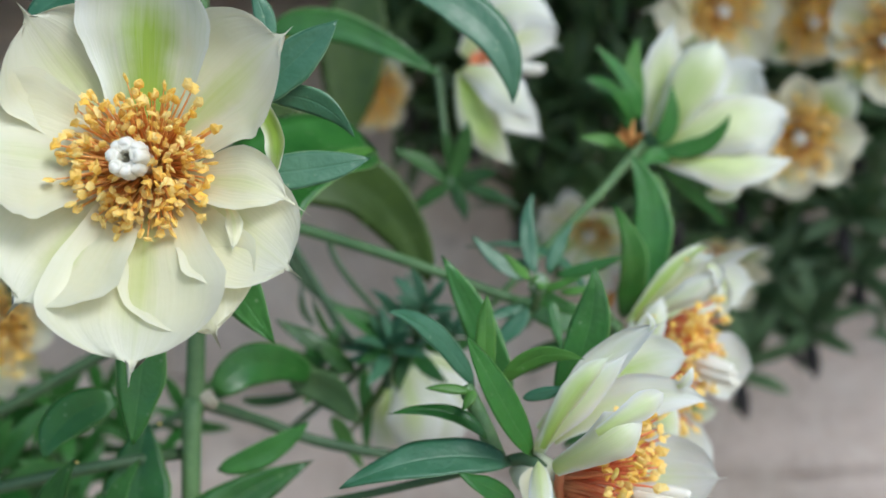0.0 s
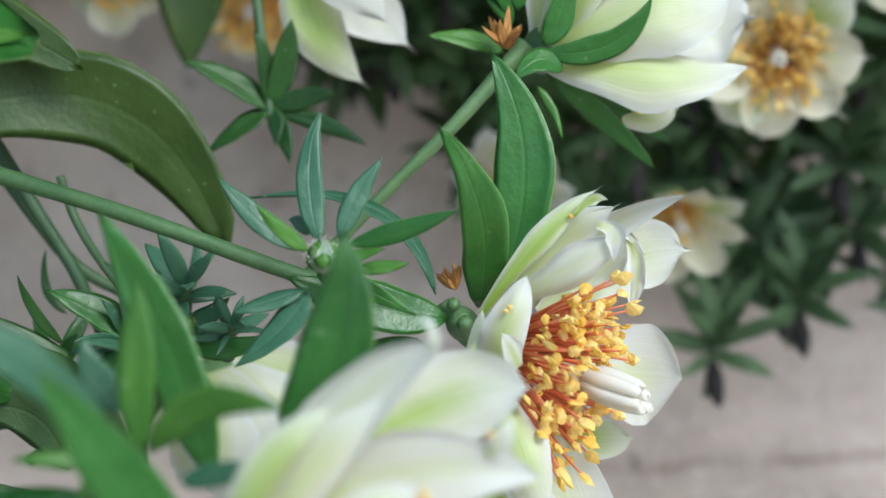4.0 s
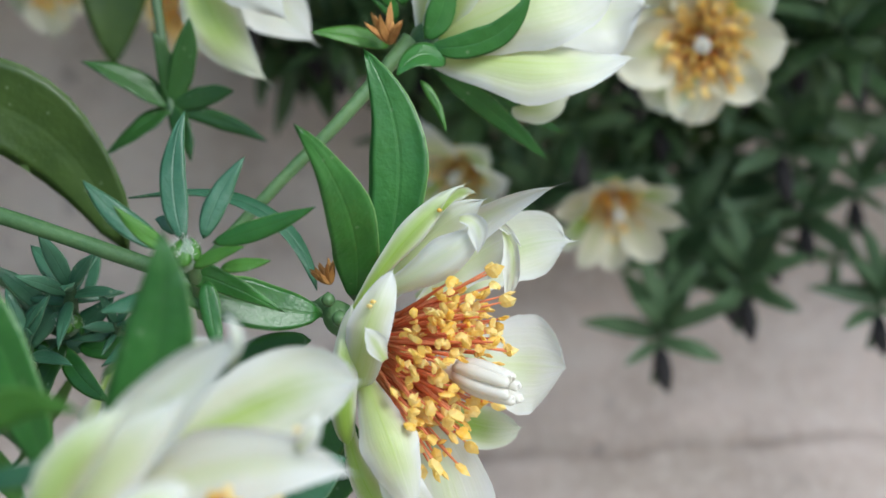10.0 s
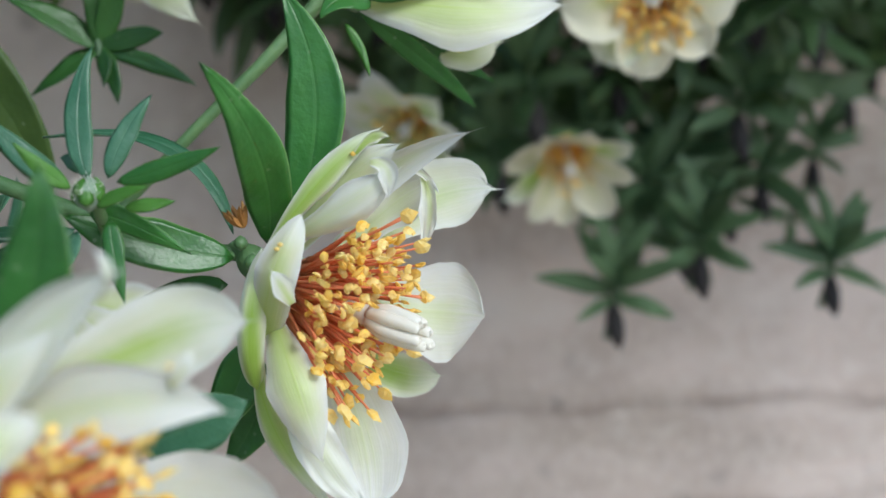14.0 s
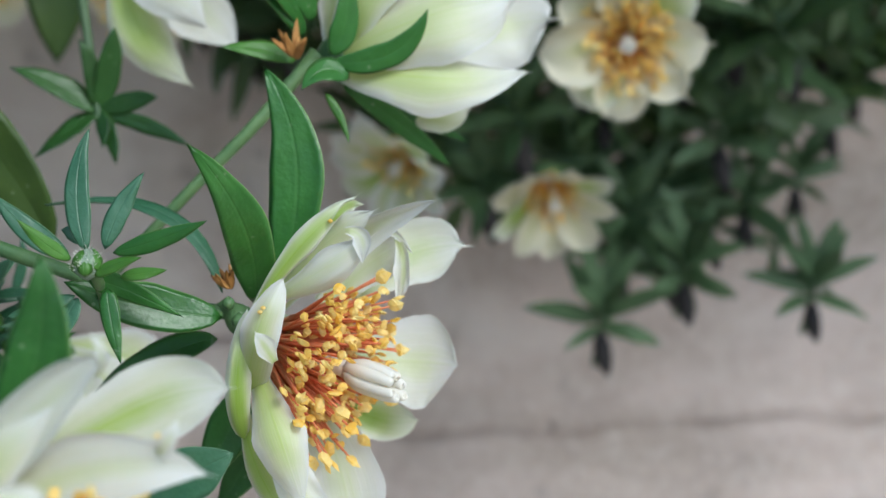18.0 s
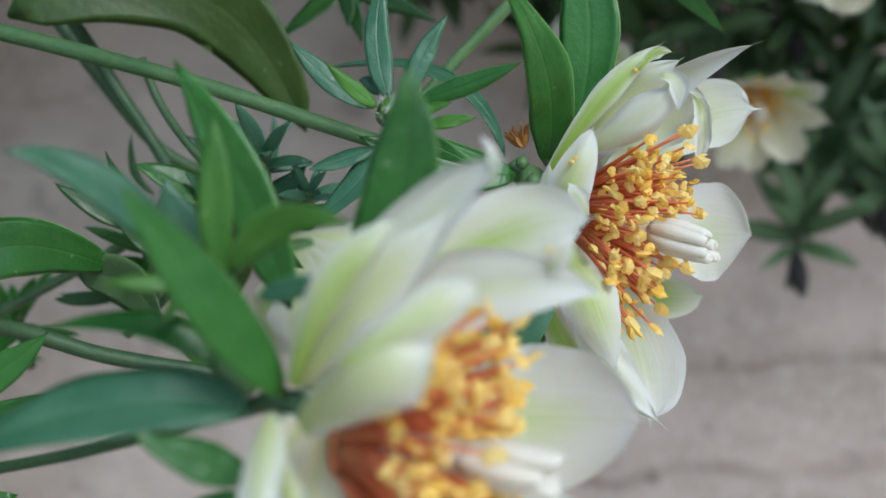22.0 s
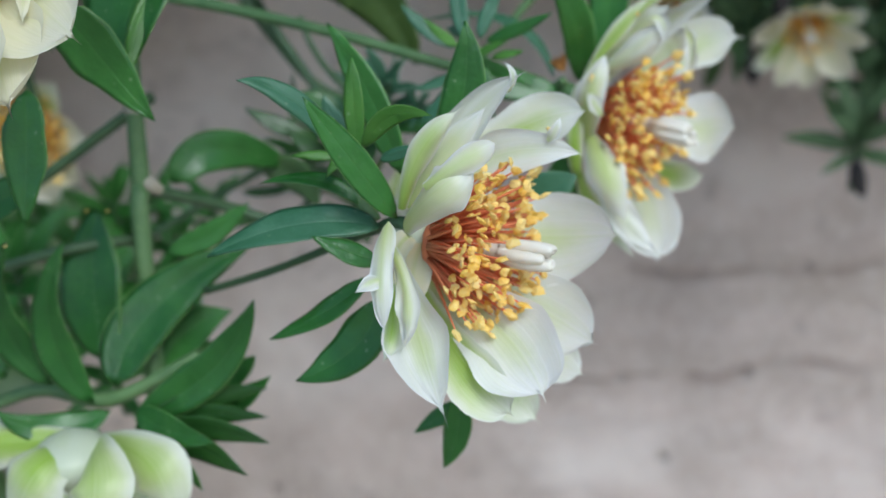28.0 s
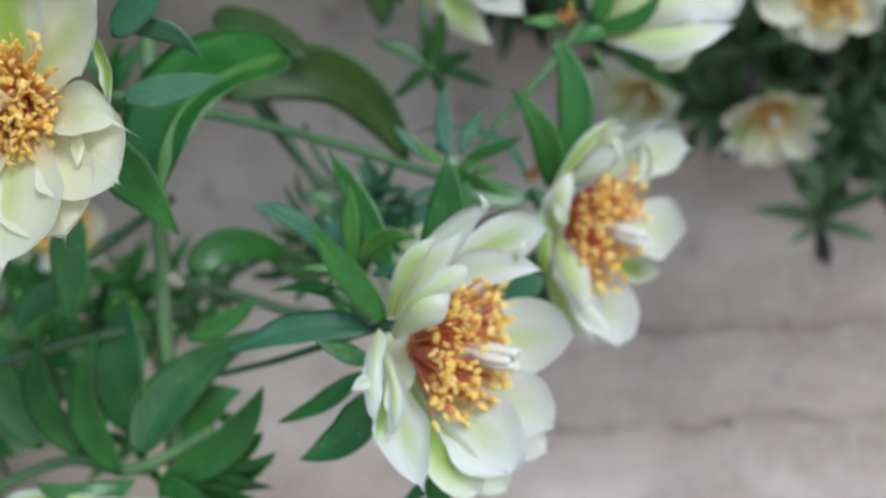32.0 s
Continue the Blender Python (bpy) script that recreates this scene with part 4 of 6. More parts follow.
leaf(upper_shoot, (0.0401, 0.2500, 1.2246), (0.0361, 0.2475, 1.2308), (0.0293, 0.2450, 1.2354), 0.0038, 10)
leaf(upper_shoot, (0.0401, 0.2500, 1.2258), (0.0358, 0.2450, 1.2322), (0.0293, 0.2400, 1.2350), 0.0033, 10)
leaf(upper_shoot, (0.0422, 0.2520, 1.2302), (0.0404, 0.2520, 1.2374), (0.0416, 0.2520, 1.2451), 0.0043, 0, LEAF_YOUNG)
leaf(upper_shoot, (0.0389, 0.2500, 1.2213), (0.0339, 0.2485, 1.2226), (0.0280, 0.2470, 1.2232), 0.0036, 10, LEAF_YOUNG)
leaf(upper_shoot, (0.0441, 0.2460, 1.2218), (0.0469, 0.2450, 1.2264), (0.0469, 0.2440, 1.2341), 0.0040, 15, LEAF)
leaf(upper_shoot, (0.0447, 0.2460, 1.2206), (0.0538, 0.2445, 1.2217), (0.0589, 0.2430, 1.2277), 0.0042, 30, LEAF)
leaf(upper_shoot, (0.0448, 0.2500, 1.2186), (0.0542, 0.2549, 1.2141), (0.0652, 0.2598, 1.2085), 0.0034, 30)
leaf(upper_shoot, (0.0454, 0.2500, 1.2180), (0.0542, 0.2549, 1.2117), (0.0624, 0.2598, 1.2046), 0.0034, 30)
leaf(upper_shoot, (0.0470, 0.2460, 1.2180), (0.0436, 0.2445, 1.2191), (0.0402, 0.2430, 1.2163), 0.0044, 10, LEAF)
leaf(upper_shoot, (0.0434, 0.2460, 1.2160), (0.0455, 0.2455, 1.2126), (0.0469, 0.2450, 1.2084), 0.0014, 10, LEAF_YOUNG)
bracts((0.0393, 0.2470, 1.2211), (-0.1, -0.5, 0.8), 0.0054, 8, 3, upper_shoot)
bracts((0.0320, 0.2260, 1.1890), (-0.25, -0.3, 0.9), 0.0034, 14, 4, mid_shoot)
knot = part("node", spindle(0.0062, 0.0021, 12, 8), STEM, mid_shoot)
knot.matrix_basis = Matrix.Translation((0.0309, 0.2278, 1.1869)) @ Vector((0.62, 0.03, -0.78)).to_track_quat("Z", "Y").to_matrix().to_4x4()
for spot, size in (((0.0316, 0.2252, 1.1862), 0.0020), ((0.0330, 0.2250, 1.1836), 0.0024), ((0.0301, 0.2258, 1.1848), 0.0016)):
    lump = part("node", spindle(size, size * 0.45, 9, 6), STEM, mid_shoot)
    lump.matrix_basis = Matrix.Translation(spot)
# ---- the large flower close by ----
close_flower = thing("flower", "large cream flower facing outward with a dense orange ring of stamens", "flower", "flowers of the climbing shrub")
petal(close_flower, (-0.0419, 0.1525, 1.2116), (-0.0511, 0.1495, 1.2125), (-0.0591, 0.1450, 1.2132), 0.0203, 0, PETAL_CREAM, 0.2, 0.0, 0.065, 0.05, 0.2)
petal(close_flower, (-0.0413, 0.1525, 1.2099), (-0.0472, 0.1485, 1.2023), (-0.0525, 0.1440, 1.1953), 0.0186, 0, PETAL_CREAM, 0.2, 0.0, 0.065, 0.05, 0.2)
petal(close_flower, (-0.0383, 0.1525, 1.2103), (-0.0301, 0.1505, 1.2045), (-0.0219, 0.1460, 1.1990), 0.0164, 0, PETAL_CREAM, 0.15, 0.0, 0.065, 0.05, 0.2)
petal(close_flower, (-0.0384, 0.1525, 1.2128), (-0.0311, 0.1525, 1.2200), (-0.0232, 0.1480, 1.2262), 0.0187, 0, PETAL_CREAM, 0.15, 0.0, 0.065, 0.05, 0.2)
petal(close_flower, (-0.0412, 0.1525, 1.2130), (-0.0479, 0.1525, 1.2214), (-0.0529, 0.1480, 1.2287), 0.0195, 0, PETAL_CREAM, 0.15, 0.0, 0.065, 0.05, 0.2)
petal(close_flower, (-0.0275, 0.1543, 1.2202), (-0.0235, 0.1503, 1.2142), (-0.0255, 0.1523, 1.2082), 0.0031, 30, PETAL_GREEN, 0.4, 0.0, 0.04, 0.03, 0.3, outline=broad)
petal(close_flower, (-0.0375, 0.1543, 1.2092), (-0.0285, 0.1493, 1.2092), (-0.0225, 0.1483, 1.2072), 0.0092, 0, PETAL_CREAM, 0.25, 0.0, 0.12, 0.04, 0.2, outline=acute)
petal(close_flower, (-0.0295, 0.1493, 1.2062), (-0.0285, 0.1483, 1.2042), (-0.0285, 0.1473, 1.2012), 0.0023, 0, PETAL_CREAM, 0.2, 0.0, 0.08, 0.02, outline=acute)
petal(close_flower, (-0.0398, 0.1525, 1.2137), (-0.0394, 0.1515, 1.2254), (-0.0381, 0.1470, 1.2358), 0.0177, 0, PETAL_STRIPED, 0.2, 0.0, 0.065, 0.05, 0.2)
petal(close_flower, (-0.0401, 0.1525, 1.2093), (-0.0397, 0.1475, 1.1984), (-0.0395, 0.1430, 1.1883), 0.0233, 0, PETAL_CREAM, 0.2, 0.0, 0.065, 0.05, 0.2)
petal(close_flower, (-0.0391, 0.1525, 1.2096), (-0.0348, 0.1495, 1.2004), (-0.0304, 0.1450, 1.1918), 0.0171, 0, PETAL_CREAM, 0.15, 0.0, 0.065, 0.05, 0.2)
heart_of(close_flower, (-0.0400, 0.1530, 1.2115), (0.02, -1.0, 0.02), 340, 46.0, 0.72, 0.0165, 33, 8, 0, 3.0, True, 1.7)
close_flower.location = (0.0035, -0.0063, -0.0012)
outer_shoot = thing("flowering_shoot", "leaves behind the cream flower on a green shoot", "shoot")
leaf(outer_shoot, (-0.0262, 0.1600, 1.2100), (-0.0179, 0.1608, 1.2108), (-0.0097, 0.1615, 1.2124), 0.0054, 10, LEAF_BLUE)
leaf(outer_shoot, (-0.0259, 0.1580, 1.2197), (-0.0199, 0.1580, 1.2249), (-0.0140, 0.1580, 1.2306), 0.0064, 10, LEAF_BLUE)
leaf(outer_shoot, (-0.0247, 0.1600, 1.2207), (-0.0171, 0.1600, 1.2199), (-0.0119, 0.1600, 1.2150), 0.0038, 40, LEAF_BLUE)
leaf(outer_shoot, (-0.0476, 0.1600, 1.2367), (-0.0522, 0.1600, 1.2333), (-0.0568, 0.1600, 1.2302), 0.0065, 10, LEAF_BLUE)
leaf(outer_shoot, (-0.0247, 0.1650, 1.2280), (-0.0249, 0.1650, 1.2323), (-0.0271, 0.1650, 1.2367), 0.0031, 0, LEAF_BLUE)
leaf(outer_shoot, (-0.0355, 0.1700, 1.2033), (-0.0320, 0.1723, 1.1972), (-0.0247, 0.1746, 1.1860), 0.0091, 10)
stem(outer_shoot, [(-0.0416, 0.1580, 1.2106), (-0.0529, 0.1750, 1.2093), (-0.0783, 0.1900, 1.2019)], [0.00196, 0.00167, 0.00181], STEM)
# ---- tall stem, arching leaves, low rosette ----
main_stem = thing("climber_stem", "upright green stem of the climbing shrub with side branches", "stem")
stem(main_stem, [(-0.0433, 0.2100, 1.3043), (-0.0427, 0.2080, 1.2239), (-0.0428, 0.2060, 1.1883), (-0.0432, 0.2060, 1.1726), (-0.0436, 0.2050, 1.1551), (-0.0442, 0.2050, 0.9889), (-0.0496, 0.2150, -0.0159)], [0.00150, 0.00159, 0.00157, 0.00177, 0.00166, 0.00235, 0.00615], STEM)
stem(main_stem, [(-0.0428, 0.2060, 1.1887), (-0.0429, 0.2060, 1.1877), (-0.0429, 0.2060, 1.1869)], [0.00177, 0.00206, 0.00177], CUT, "pale ring at a stem joint")
stem(main_stem, [(-0.0419, 0.2060, 1.1746), (-0.0407, 0.2060, 1.1736), (-0.0401, 0.2070, 1.1729)], [0.00138, 0.00128, 0.00109], CUT, "pale ring at a stem joint")
stem(main_stem, [(-0.0423, 0.2070, 1.1732), (-0.0346, 0.2240, 1.1675), (-0.0244, 0.2280, 1.1631), (-0.0082, 0.2320, 1.1592)], [0.00118, 0.00118, 0.00109, 0.00111], STEM_SHADED)
stem(main_stem, [(-0.0926, 0.2300, 1.1650), (-0.0787, 0.2280, 1.1724), (-0.0640, 0.2260, 1.1805), (-0.0472, 0.2230, 1.1895)], [0.00121, 0.00120, 0.00119, 0.00117], STEM_SHADED)
stem(main_stem, [(-0.0805, 0.2000, 1.1581), (-0.0691, 0.2000, 1.1610), (-0.0547, 0.2000, 1.1639), (-0.0445, 0.2100, 1.1640)], [0.00105, 0.00105, 0.00105, 0.00110], STEM_SHADED)
stem(main_stem, [(-0.0567, 0.2700, 1.2263), (-0.0466, 0.2700, 1.2138), (-0.0373, 0.2700, 1.2004), (-0.0285, 0.2700, 1.1897), (-0.0168, 0.2700, 1.1837)], [0.00112, 0.00112, 0.00112, 0.00102, 0.00084], STEM_SHADED)
leaf(main_stem, (-0.0415, 0.2160, 1.1733), (-0.0344, 0.2220, 1.1787), (-0.0252, 0.2350, 1.1741), 0.0080, 25, LEAF, broad)
leaf(main_stem, (-0.0306, 0.2350, 1.1731), (-0.0222, 0.2320, 1.1724), (-0.0159, 0.2250, 1.1669), 0.0069, 30, LEAF_DEEP, broad)
leaf(main_stem, (-0.0448, 0.2500, 1.2108), (-0.0189, 0.2580, 1.2144), (-0.0029, 0.2623, 1.1921), 0.0138, 20, LEAF_OLIVE, broad)
leaf(main_stem, (-0.0119, 0.2050, 1.2176), (-0.0256, 0.1860, 1.2113), (-0.0298, 0.1760, 1.1926), 0.0185, 10, LEAF, broad)
leaf(main_stem, (-0.0280, 0.1740, 1.1930), (-0.0230, 0.1840, 1.2090), (-0.0110, 0.2010, 1.2170), 0.0035, 25, LEAF_YOUNG, broad)
leaf(main_stem, (-0.0460, 0.2520, 1.2300), (-0.0340, 0.2500, 1.2260), (-0.0210, 0.2500, 1.2190), 0.0085, 10, LEAF_OLIVE, broad)
low_rosette = thing("leafy_shoot", "rosette of long glossy green leaves on a low shoot", "shoot")
leaf(low_rosette, (-0.0558, 0.1900, 1.1418), (-0.0615, 0.1860, 1.1552), (-0.0564, 0.1820, 1.1679), 0.0073, 0)
leaf(low_rosette, (-0.0484, 0.1900, 1.1383), (-0.0531, 0.1870, 1.1526), (-0.0470, 0.1840, 1.1675), 0.0071, 0)
leaf(low_rosette, (-0.0500, 0.1980, 1.1440), (-0.0517, 0.2010, 1.1583), (-0.0510, 0.2040, 1.1708), 0.0124, 0)
leaf(low_rosette, (-0.0466, 0.1950, 1.1399), (-0.0408, 0.2013, 1.1521), (-0.0226, 0.2076, 1.1630), 0.0110, 10)
leaf(low_rosette, (-0.0405, 0.1900, 1.1367), (-0.0254, 0.1880, 1.1442), (-0.0163, 0.1860, 1.1563), 0.0077, 10)
leaf(low_rosette, (-0.0430, 0.2050, 1.1381), (-0.0391, 0.2075, 1.1458), (-0.0297, 0.2100, 1.1498), 0.0097, 10)
leaf(low_rosette, (-0.0366, 0.1950, 1.1351), (-0.0255, 0.1925, 1.1372), (-0.0160, 0.1900, 1.1426), 0.0052, 20)
leaf(low_rosette, (-0.0395, 0.2000, 1.1342), (-0.0277, 0.1990, 1.1398), (-0.0216, 0.1980, 1.1441), 0.0052, 20)
leaf(low_rosette, (-0.0708, 0.2000, 1.1404), (-0.0778, 0.2000, 1.1519), (-0.0770, 0.2000, 1.1639), 0.0078, 10)
leaf(low_rosette, (-0.0390, 0.2050, 1.1618), (-0.0305, 0.2059, 1.1649), (-0.0233, 0.2068, 1.1700), 0.0048, 20)
leaf(low_rosette, (-0.0408, 0.1900, 1.1369), (-0.0330, 0.1850, 1.1352), (-0.0232, 0.1800, 1.1343), 0.0058, 10)
leaf(low_rosette, (-0.0456, 0.1900, 1.1370), (-0.0539, 0.1850, 1.1352), (-0.0612, 0.1800, 1.1403), 0.0058, 10)
leaf(low_rosette, (-0.0506, 0.1850, 1.1767), (-0.0575, 0.1815, 1.1737), (-0.0598, 0.1780, 1.1683), 0.0074, 0)
leaf(low_rosette, (-0.0423, 0.1700, 1.1920), (-0.0429, 0.1690, 1.1823), (-0.0440, 0.1680, 1.1720), 0.0077, 0)
leaf(low_rosette, (-0.0413, 0.1900, 1.1339), (-0.0278, 0.1890, 1.1390), (-0.0161, 0.1880, 1.1410), 0.0045, 25, LEAF_DARK)
leaf(low_rosette, (-0.0413, 0.1900, 1.1339), (-0.0277, 0.1885, 1.1366), (-0.0159, 0.1870, 1.1363), 0.0041, 25, LEAF_DARK)
leaf(low_rosette, (-0.0413, 0.1900, 1.1339), (-0.0276, 0.1880, 1.1344), (-0.0157, 0.1860, 1.1322), 0.0046, 25, LEAF_DARK)
leaf(low_rosette, (-0.0413, 0.1900, 1.1339), (-0.0295, 0.1870, 1.1320), (-0.0195, 0.1840, 1.1274), 0.0055, 25, LEAF_DARK)
leaf(low_rosette, (-0.0413, 0.1900, 1.1339), (-0.0331, 0.1860, 1.1310), (-0.0266, 0.1820, 1.1255), 0.0053, 25, LEAF_DARK)
pollen(low_rosette, [(-0.0524, 0.2025, 1.1700), (-0.0484, 0.2025, 1.1698), (-0.0559, 0.1810, 1.1671)])
stem(low_rosette, [(-0.0870, 0.2000, 1.1301), (-0.0642, 0.1980, 1.1386), (-0.0484, 0.1960, 1.1373), (-0.0325, 0.2000, 1.1442)], [0.00125, 0.00124, 0.00143, 0.00104], STEM)
# ---- dark sprout on the rear stem ----
rear_shoot = thing("leafy_shoot", "dark sprout of pointed leaves on a thin rear stem", "shoot")
leaf(rear_shoot, (-0.0200, 0.2400, 1.1788), (-0.0272, 0.2380, 1.1818), (-0.0335, 0.2360, 1.1862), 0.0039, 15, LEAF_DARK)
leaf(rear_shoot, (-0.0213, 0.2400, 1.1808), (-0.0244, 0.2380, 1.1853), (-0.0260, 0.2360, 1.1906), 0.0016, 15, LEAF_DARK)
leaf(rear_shoot, (-0.0177, 0.2400, 1.1757), (-0.0217, 0.2380, 1.1778), (-0.0251, 0.2360, 1.1818), 0.0043, 15, LEAF_DARK)
leaf(rear_shoot, (-0.0109, 0.2400, 1.1819), (-0.0162, 0.2380, 1.1854), (-0.0222, 0.2360, 1.1885), 0.0049, 15, LEAF)
leaf(rear_shoot, (-0.0078, 0.2400, 1.1847), (-0.0107, 0.2380, 1.1886), (-0.0145, 0.2360, 1.1921), 0.0028, 15, LEAF_BLUE)
leaf(rear_shoot, (-0.0055, 0.2400, 1.1843), (-0.0066, 0.2380, 1.1874), (-0.0073, 0.2360, 1.1912), 0.0022, 15, LEAF_BLUE)
leaf(rear_shoot, (-0.0081, 0.2400, 1.1807), (-0.0122, 0.2380, 1.1795), (-0.0175, 0.2360, 1.1769), 0.0037, 15, LEAF)
leaf(rear_shoot, (-0.0063, 0.2400, 1.1804), (-0.0031, 0.2380, 1.1763), (0.0011, 0.2360, 1.1733), 0.0035, 15, LEAF)
leaf(rear_shoot, (-0.0058, 0.2400, 1.1809), (-0.0081, 0.2380, 1.1763), (-0.0089, 0.2360, 1.1713), 0.0037, 15, LEAF_DARK)
leaf(rear_shoot, (-0.0063, 0.2400, 1.1819), (-0.0016, 0.2380, 1.1844), (0.0021, 0.2360, 1.1874), 0.0031, 15, LEAF_BLUE)
leaf(rear_shoot, (-0.0042, 0.2400, 1.1804), (0.0015, 0.2380, 1.1804), (0.0081, 0.2360, 1.1824), 0.0031, 15, LEAF)
stem(rear_shoot, [(-0.0504, 0.2620, 1.2229), (-0.0410, 0.2620, 1.2130), (-0.0321, 0.2620, 1.1985), (-0.0264, 0.2620, 1.1891), (-0.0199, 0.2550, 1.1802), (-0.0119, 0.2450, 1.1804)], [0.00102, 0.00102, 0.00102, 0.00102, 0.00099, 0.00074], STEM_SHADED)
stem(rear_shoot, [(-0.0247, 0.2500, 1.2039), (-0.0225, 0.2500, 1.1975), (-0.0172, 0.2460, 1.1909), (-0.0095, 0.2420, 1.1835), (-0.0053, 0.2400, 1.1819)], [0.00065, 0.00065, 0.00064, 0.00062, 0.00062], STEM_SHADED)
stem(rear_shoot, [(-0.0690, 0.2650, 1.1579), (-0.0599, 0.2650, 1.1624), (-0.0372, 0.2620, 1.1731), (-0.0260, 0.2580, 1.1783), (-0.0190, 0.2550, 1.1799)], [0.00092, 0.00092, 0.00091, 0.00078, 0.00077], STEM_SHADED)
stem(rear_shoot, [(-0.0334, 0.2600, 1.1605), (-0.0268, 0.2600, 1.1660), (-0.0190, 0.2550, 1.1728), (-0.0146, 0.2500, 1.1783)], [0.00079, 0.00079, 0.00077, 0.00075], STEM_SHADED)
leaf(rear_shoot, (-0.0287, 0.2580, 1.1686), (-0.0365, 0.2590, 1.1672), (-0.0444, 0.2600, 1.1676), 0.0018, 10, LEAF_DARK)
downy_bud(rear_shoot, (-0.0046, 0.2380, 1.1819), 0.0036, 4)
leaf(rear_shoot, (-0.0180, 0.2620, 1.1760), (-0.0170, 0.2620, 1.1650), (-0.0170, 0.2620, 1.1530), 0.0032, 0, LEAF)
leaf(rear_shoot, (-0.0100, 0.2580, 1.1750), (-0.0150, 0.2580, 1.1670), (-0.0220, 0.2580, 1.1580), 0.0020, 0, LEAF_OLIVE)
leaf(rear_shoot, (-0.0300, 0.2620, 1.1700), (-0.0240, 0.2620, 1.1680), (-0.0190, 0.2620, 1.1620), 0.0055, 10, LEAF_DULL, broad)
leaf(rear_shoot, (-0.0440, 0.2580, 1.1670), (-0.0360, 0.2580, 1.1670), (-0.0270, 0.2580, 1.1700), 0.0022, 15, LEAF_DARK)
leaf(rear_shoot, (-0.0240, 0.2560, 1.1640), (-0.0210, 0.2560, 1.1590), (-0.0170, 0.2560, 1.1520), 0.0037, 0, LEAF_YOUNG)
leaf(rear_shoot, (-0.0100, 0.2620, 1.1850), (-0.0080, 0.2620, 1.1900), (-0.0080, 0.2620, 1.1950), 0.0020, 0, LEAF_BLUE)
leaf(rear_shoot, (-0.0280, 0.2620, 1.1830), (-0.0310, 0.2620, 1.1870), (-0.0310, 0.2620, 1.1930), 0.0015, 0, LEAF_DARK)
# ---- star-shaped sprout behind ----
star_shoot = thing("leafy_shoot", "hanging star-shaped sprout of narrow olive leaves", "shoot")
leaf(star_shoot, (0.0016, 0.2750, 1.2153), (-0.0045, 0.2735, 1.2197), (-0.0121, 0.2720, 1.2230), 0.0050, 20, LEAF_DARK)
leaf(star_shoot, (0.0016, 0.2750, 1.2153), (-0.0028, 0.2735, 1.2120), (-0.0088, 0.2720, 1.2075), 0.0044, 20, LEAF_DARK)
leaf(star_shoot, (0.0016, 0.2750, 1.2153), (0.0014, 0.2735, 1.2221), (-0.0003, 0.2720, 1.2277), 0.0033, 20, LEAF_DARK)
leaf(star_shoot, (0.0016, 0.2750, 1.2153), (0.0045, 0.2735, 1.2231), (0.0058, 0.2720, 1.2296), 0.0044, 20, LEAF_DARK)
leaf(star_shoot, (0.0016, 0.2750, 1.2153), (0.0080, 0.2735, 1.2170), (0.0128, 0.2720, 1.2175), 0.0037, 20, LEAF_DARK)
leaf(star_shoot, (0.0016, 0.2750, 1.2153), (0.0106, 0.2735, 1.2127), (0.0180, 0.2720, 1.2091), 0.0030, 20, LEAF_DARK)
leaf(star_shoot, (0.0016, 0.2750, 1.2153), (0.0042, 0.2735, 1.2113), (0.0053, 0.2720, 1.2062), 0.0033, 20, LEAF_DARK)
leaf(star_shoot, (0.0016, 0.2750, 1.2153), (0.0031, 0.2735, 1.2127), (0.0030, 0.2720, 1.2090), 0.0029, 20, LEAF_DARK)
stem(star_shoot, [(-0.0015, 0.2770, 1.2427), (0.0001, 0.2760, 1.2292), (0.0015, 0.2750, 1.2177), (0.0019, 0.2750, 1.2139)], [0.00087, 0.00086, 0.00076, 0.00095], STEM_SHADED)
# ---- flowers further back ----
round_flower("flower", "cream flower with orange stamens among dark leaves", (0.1089, 0.3660, 1.2368), (-0.15, -0.9, -0.35), 0.0206, 8, 40.0, 75.0, 41, PETAL_CREAM, 250, 37.0, 1.02, 0.012, 0.8, 8, 10)
round_flower("flower", "cream flower with orange stamens above the others", (0.0834, 0.3660, 1.2761), (0.1, -0.85, -0.4), 0.0209, 8, 40.0, 75.0, 42, PETAL_CREAM, 250, 37.0, 1.02, 0.012, 0.8, 8, 10)
round_flower("flower", "cream flower half hidden among dark leaves", (0.1183, 0.3900, 1.2783), (0.1, -0.8, -0.5), 0.0167, 8, 40.0, 75.0, 43, PETAL_CREAM, 250, 37.0, 1.02, 0.012, 0.8, 8, 10)
round_flower("flower", "cream flower with a dense ring of stamens", (0.1358, 0.3600, 1.2637), (-0.4, -0.85, -0.2), 0.0189, 8, 40.0, 75.0, 44, PETAL_CREAM, 250, 37.0, 1.02, 0.012, 0.8, 8, 10)
round_flower("flower", "pale nodding flower hanging down from the dark foliage", (0.0938, 0.4150, 1.2000), (0.08, -0.74, -0.66), 0.0200, 9, 38.0, 58.0, 45, PETAL_CREAM, 60, 30.0, 0.9, 0.013, 0.56, 8, 10)
round_flower("flower", "white flower turned sideways among the leaves", (0.0540, 0.4050, 1.2090), (-0.50, -0.66, -0.56), 0.0225, 9, 36.0, 60.0, 46, PETAL_PALE, 60, 34.0, 0.9, 0.012, 0.56, 8, 10)
side_flower = thing("flower", "white flower in side view behind a blue-green leaf", "flower", "flowers of the climbing shrub")
petal(side_flower, (0.0056, 0.2840, 1.2462), (0.0148, 0.2800, 1.2569), (0.0259, 0.2800, 1.2529), 0.0147, 10, PETAL, -0.3, outline=acute)
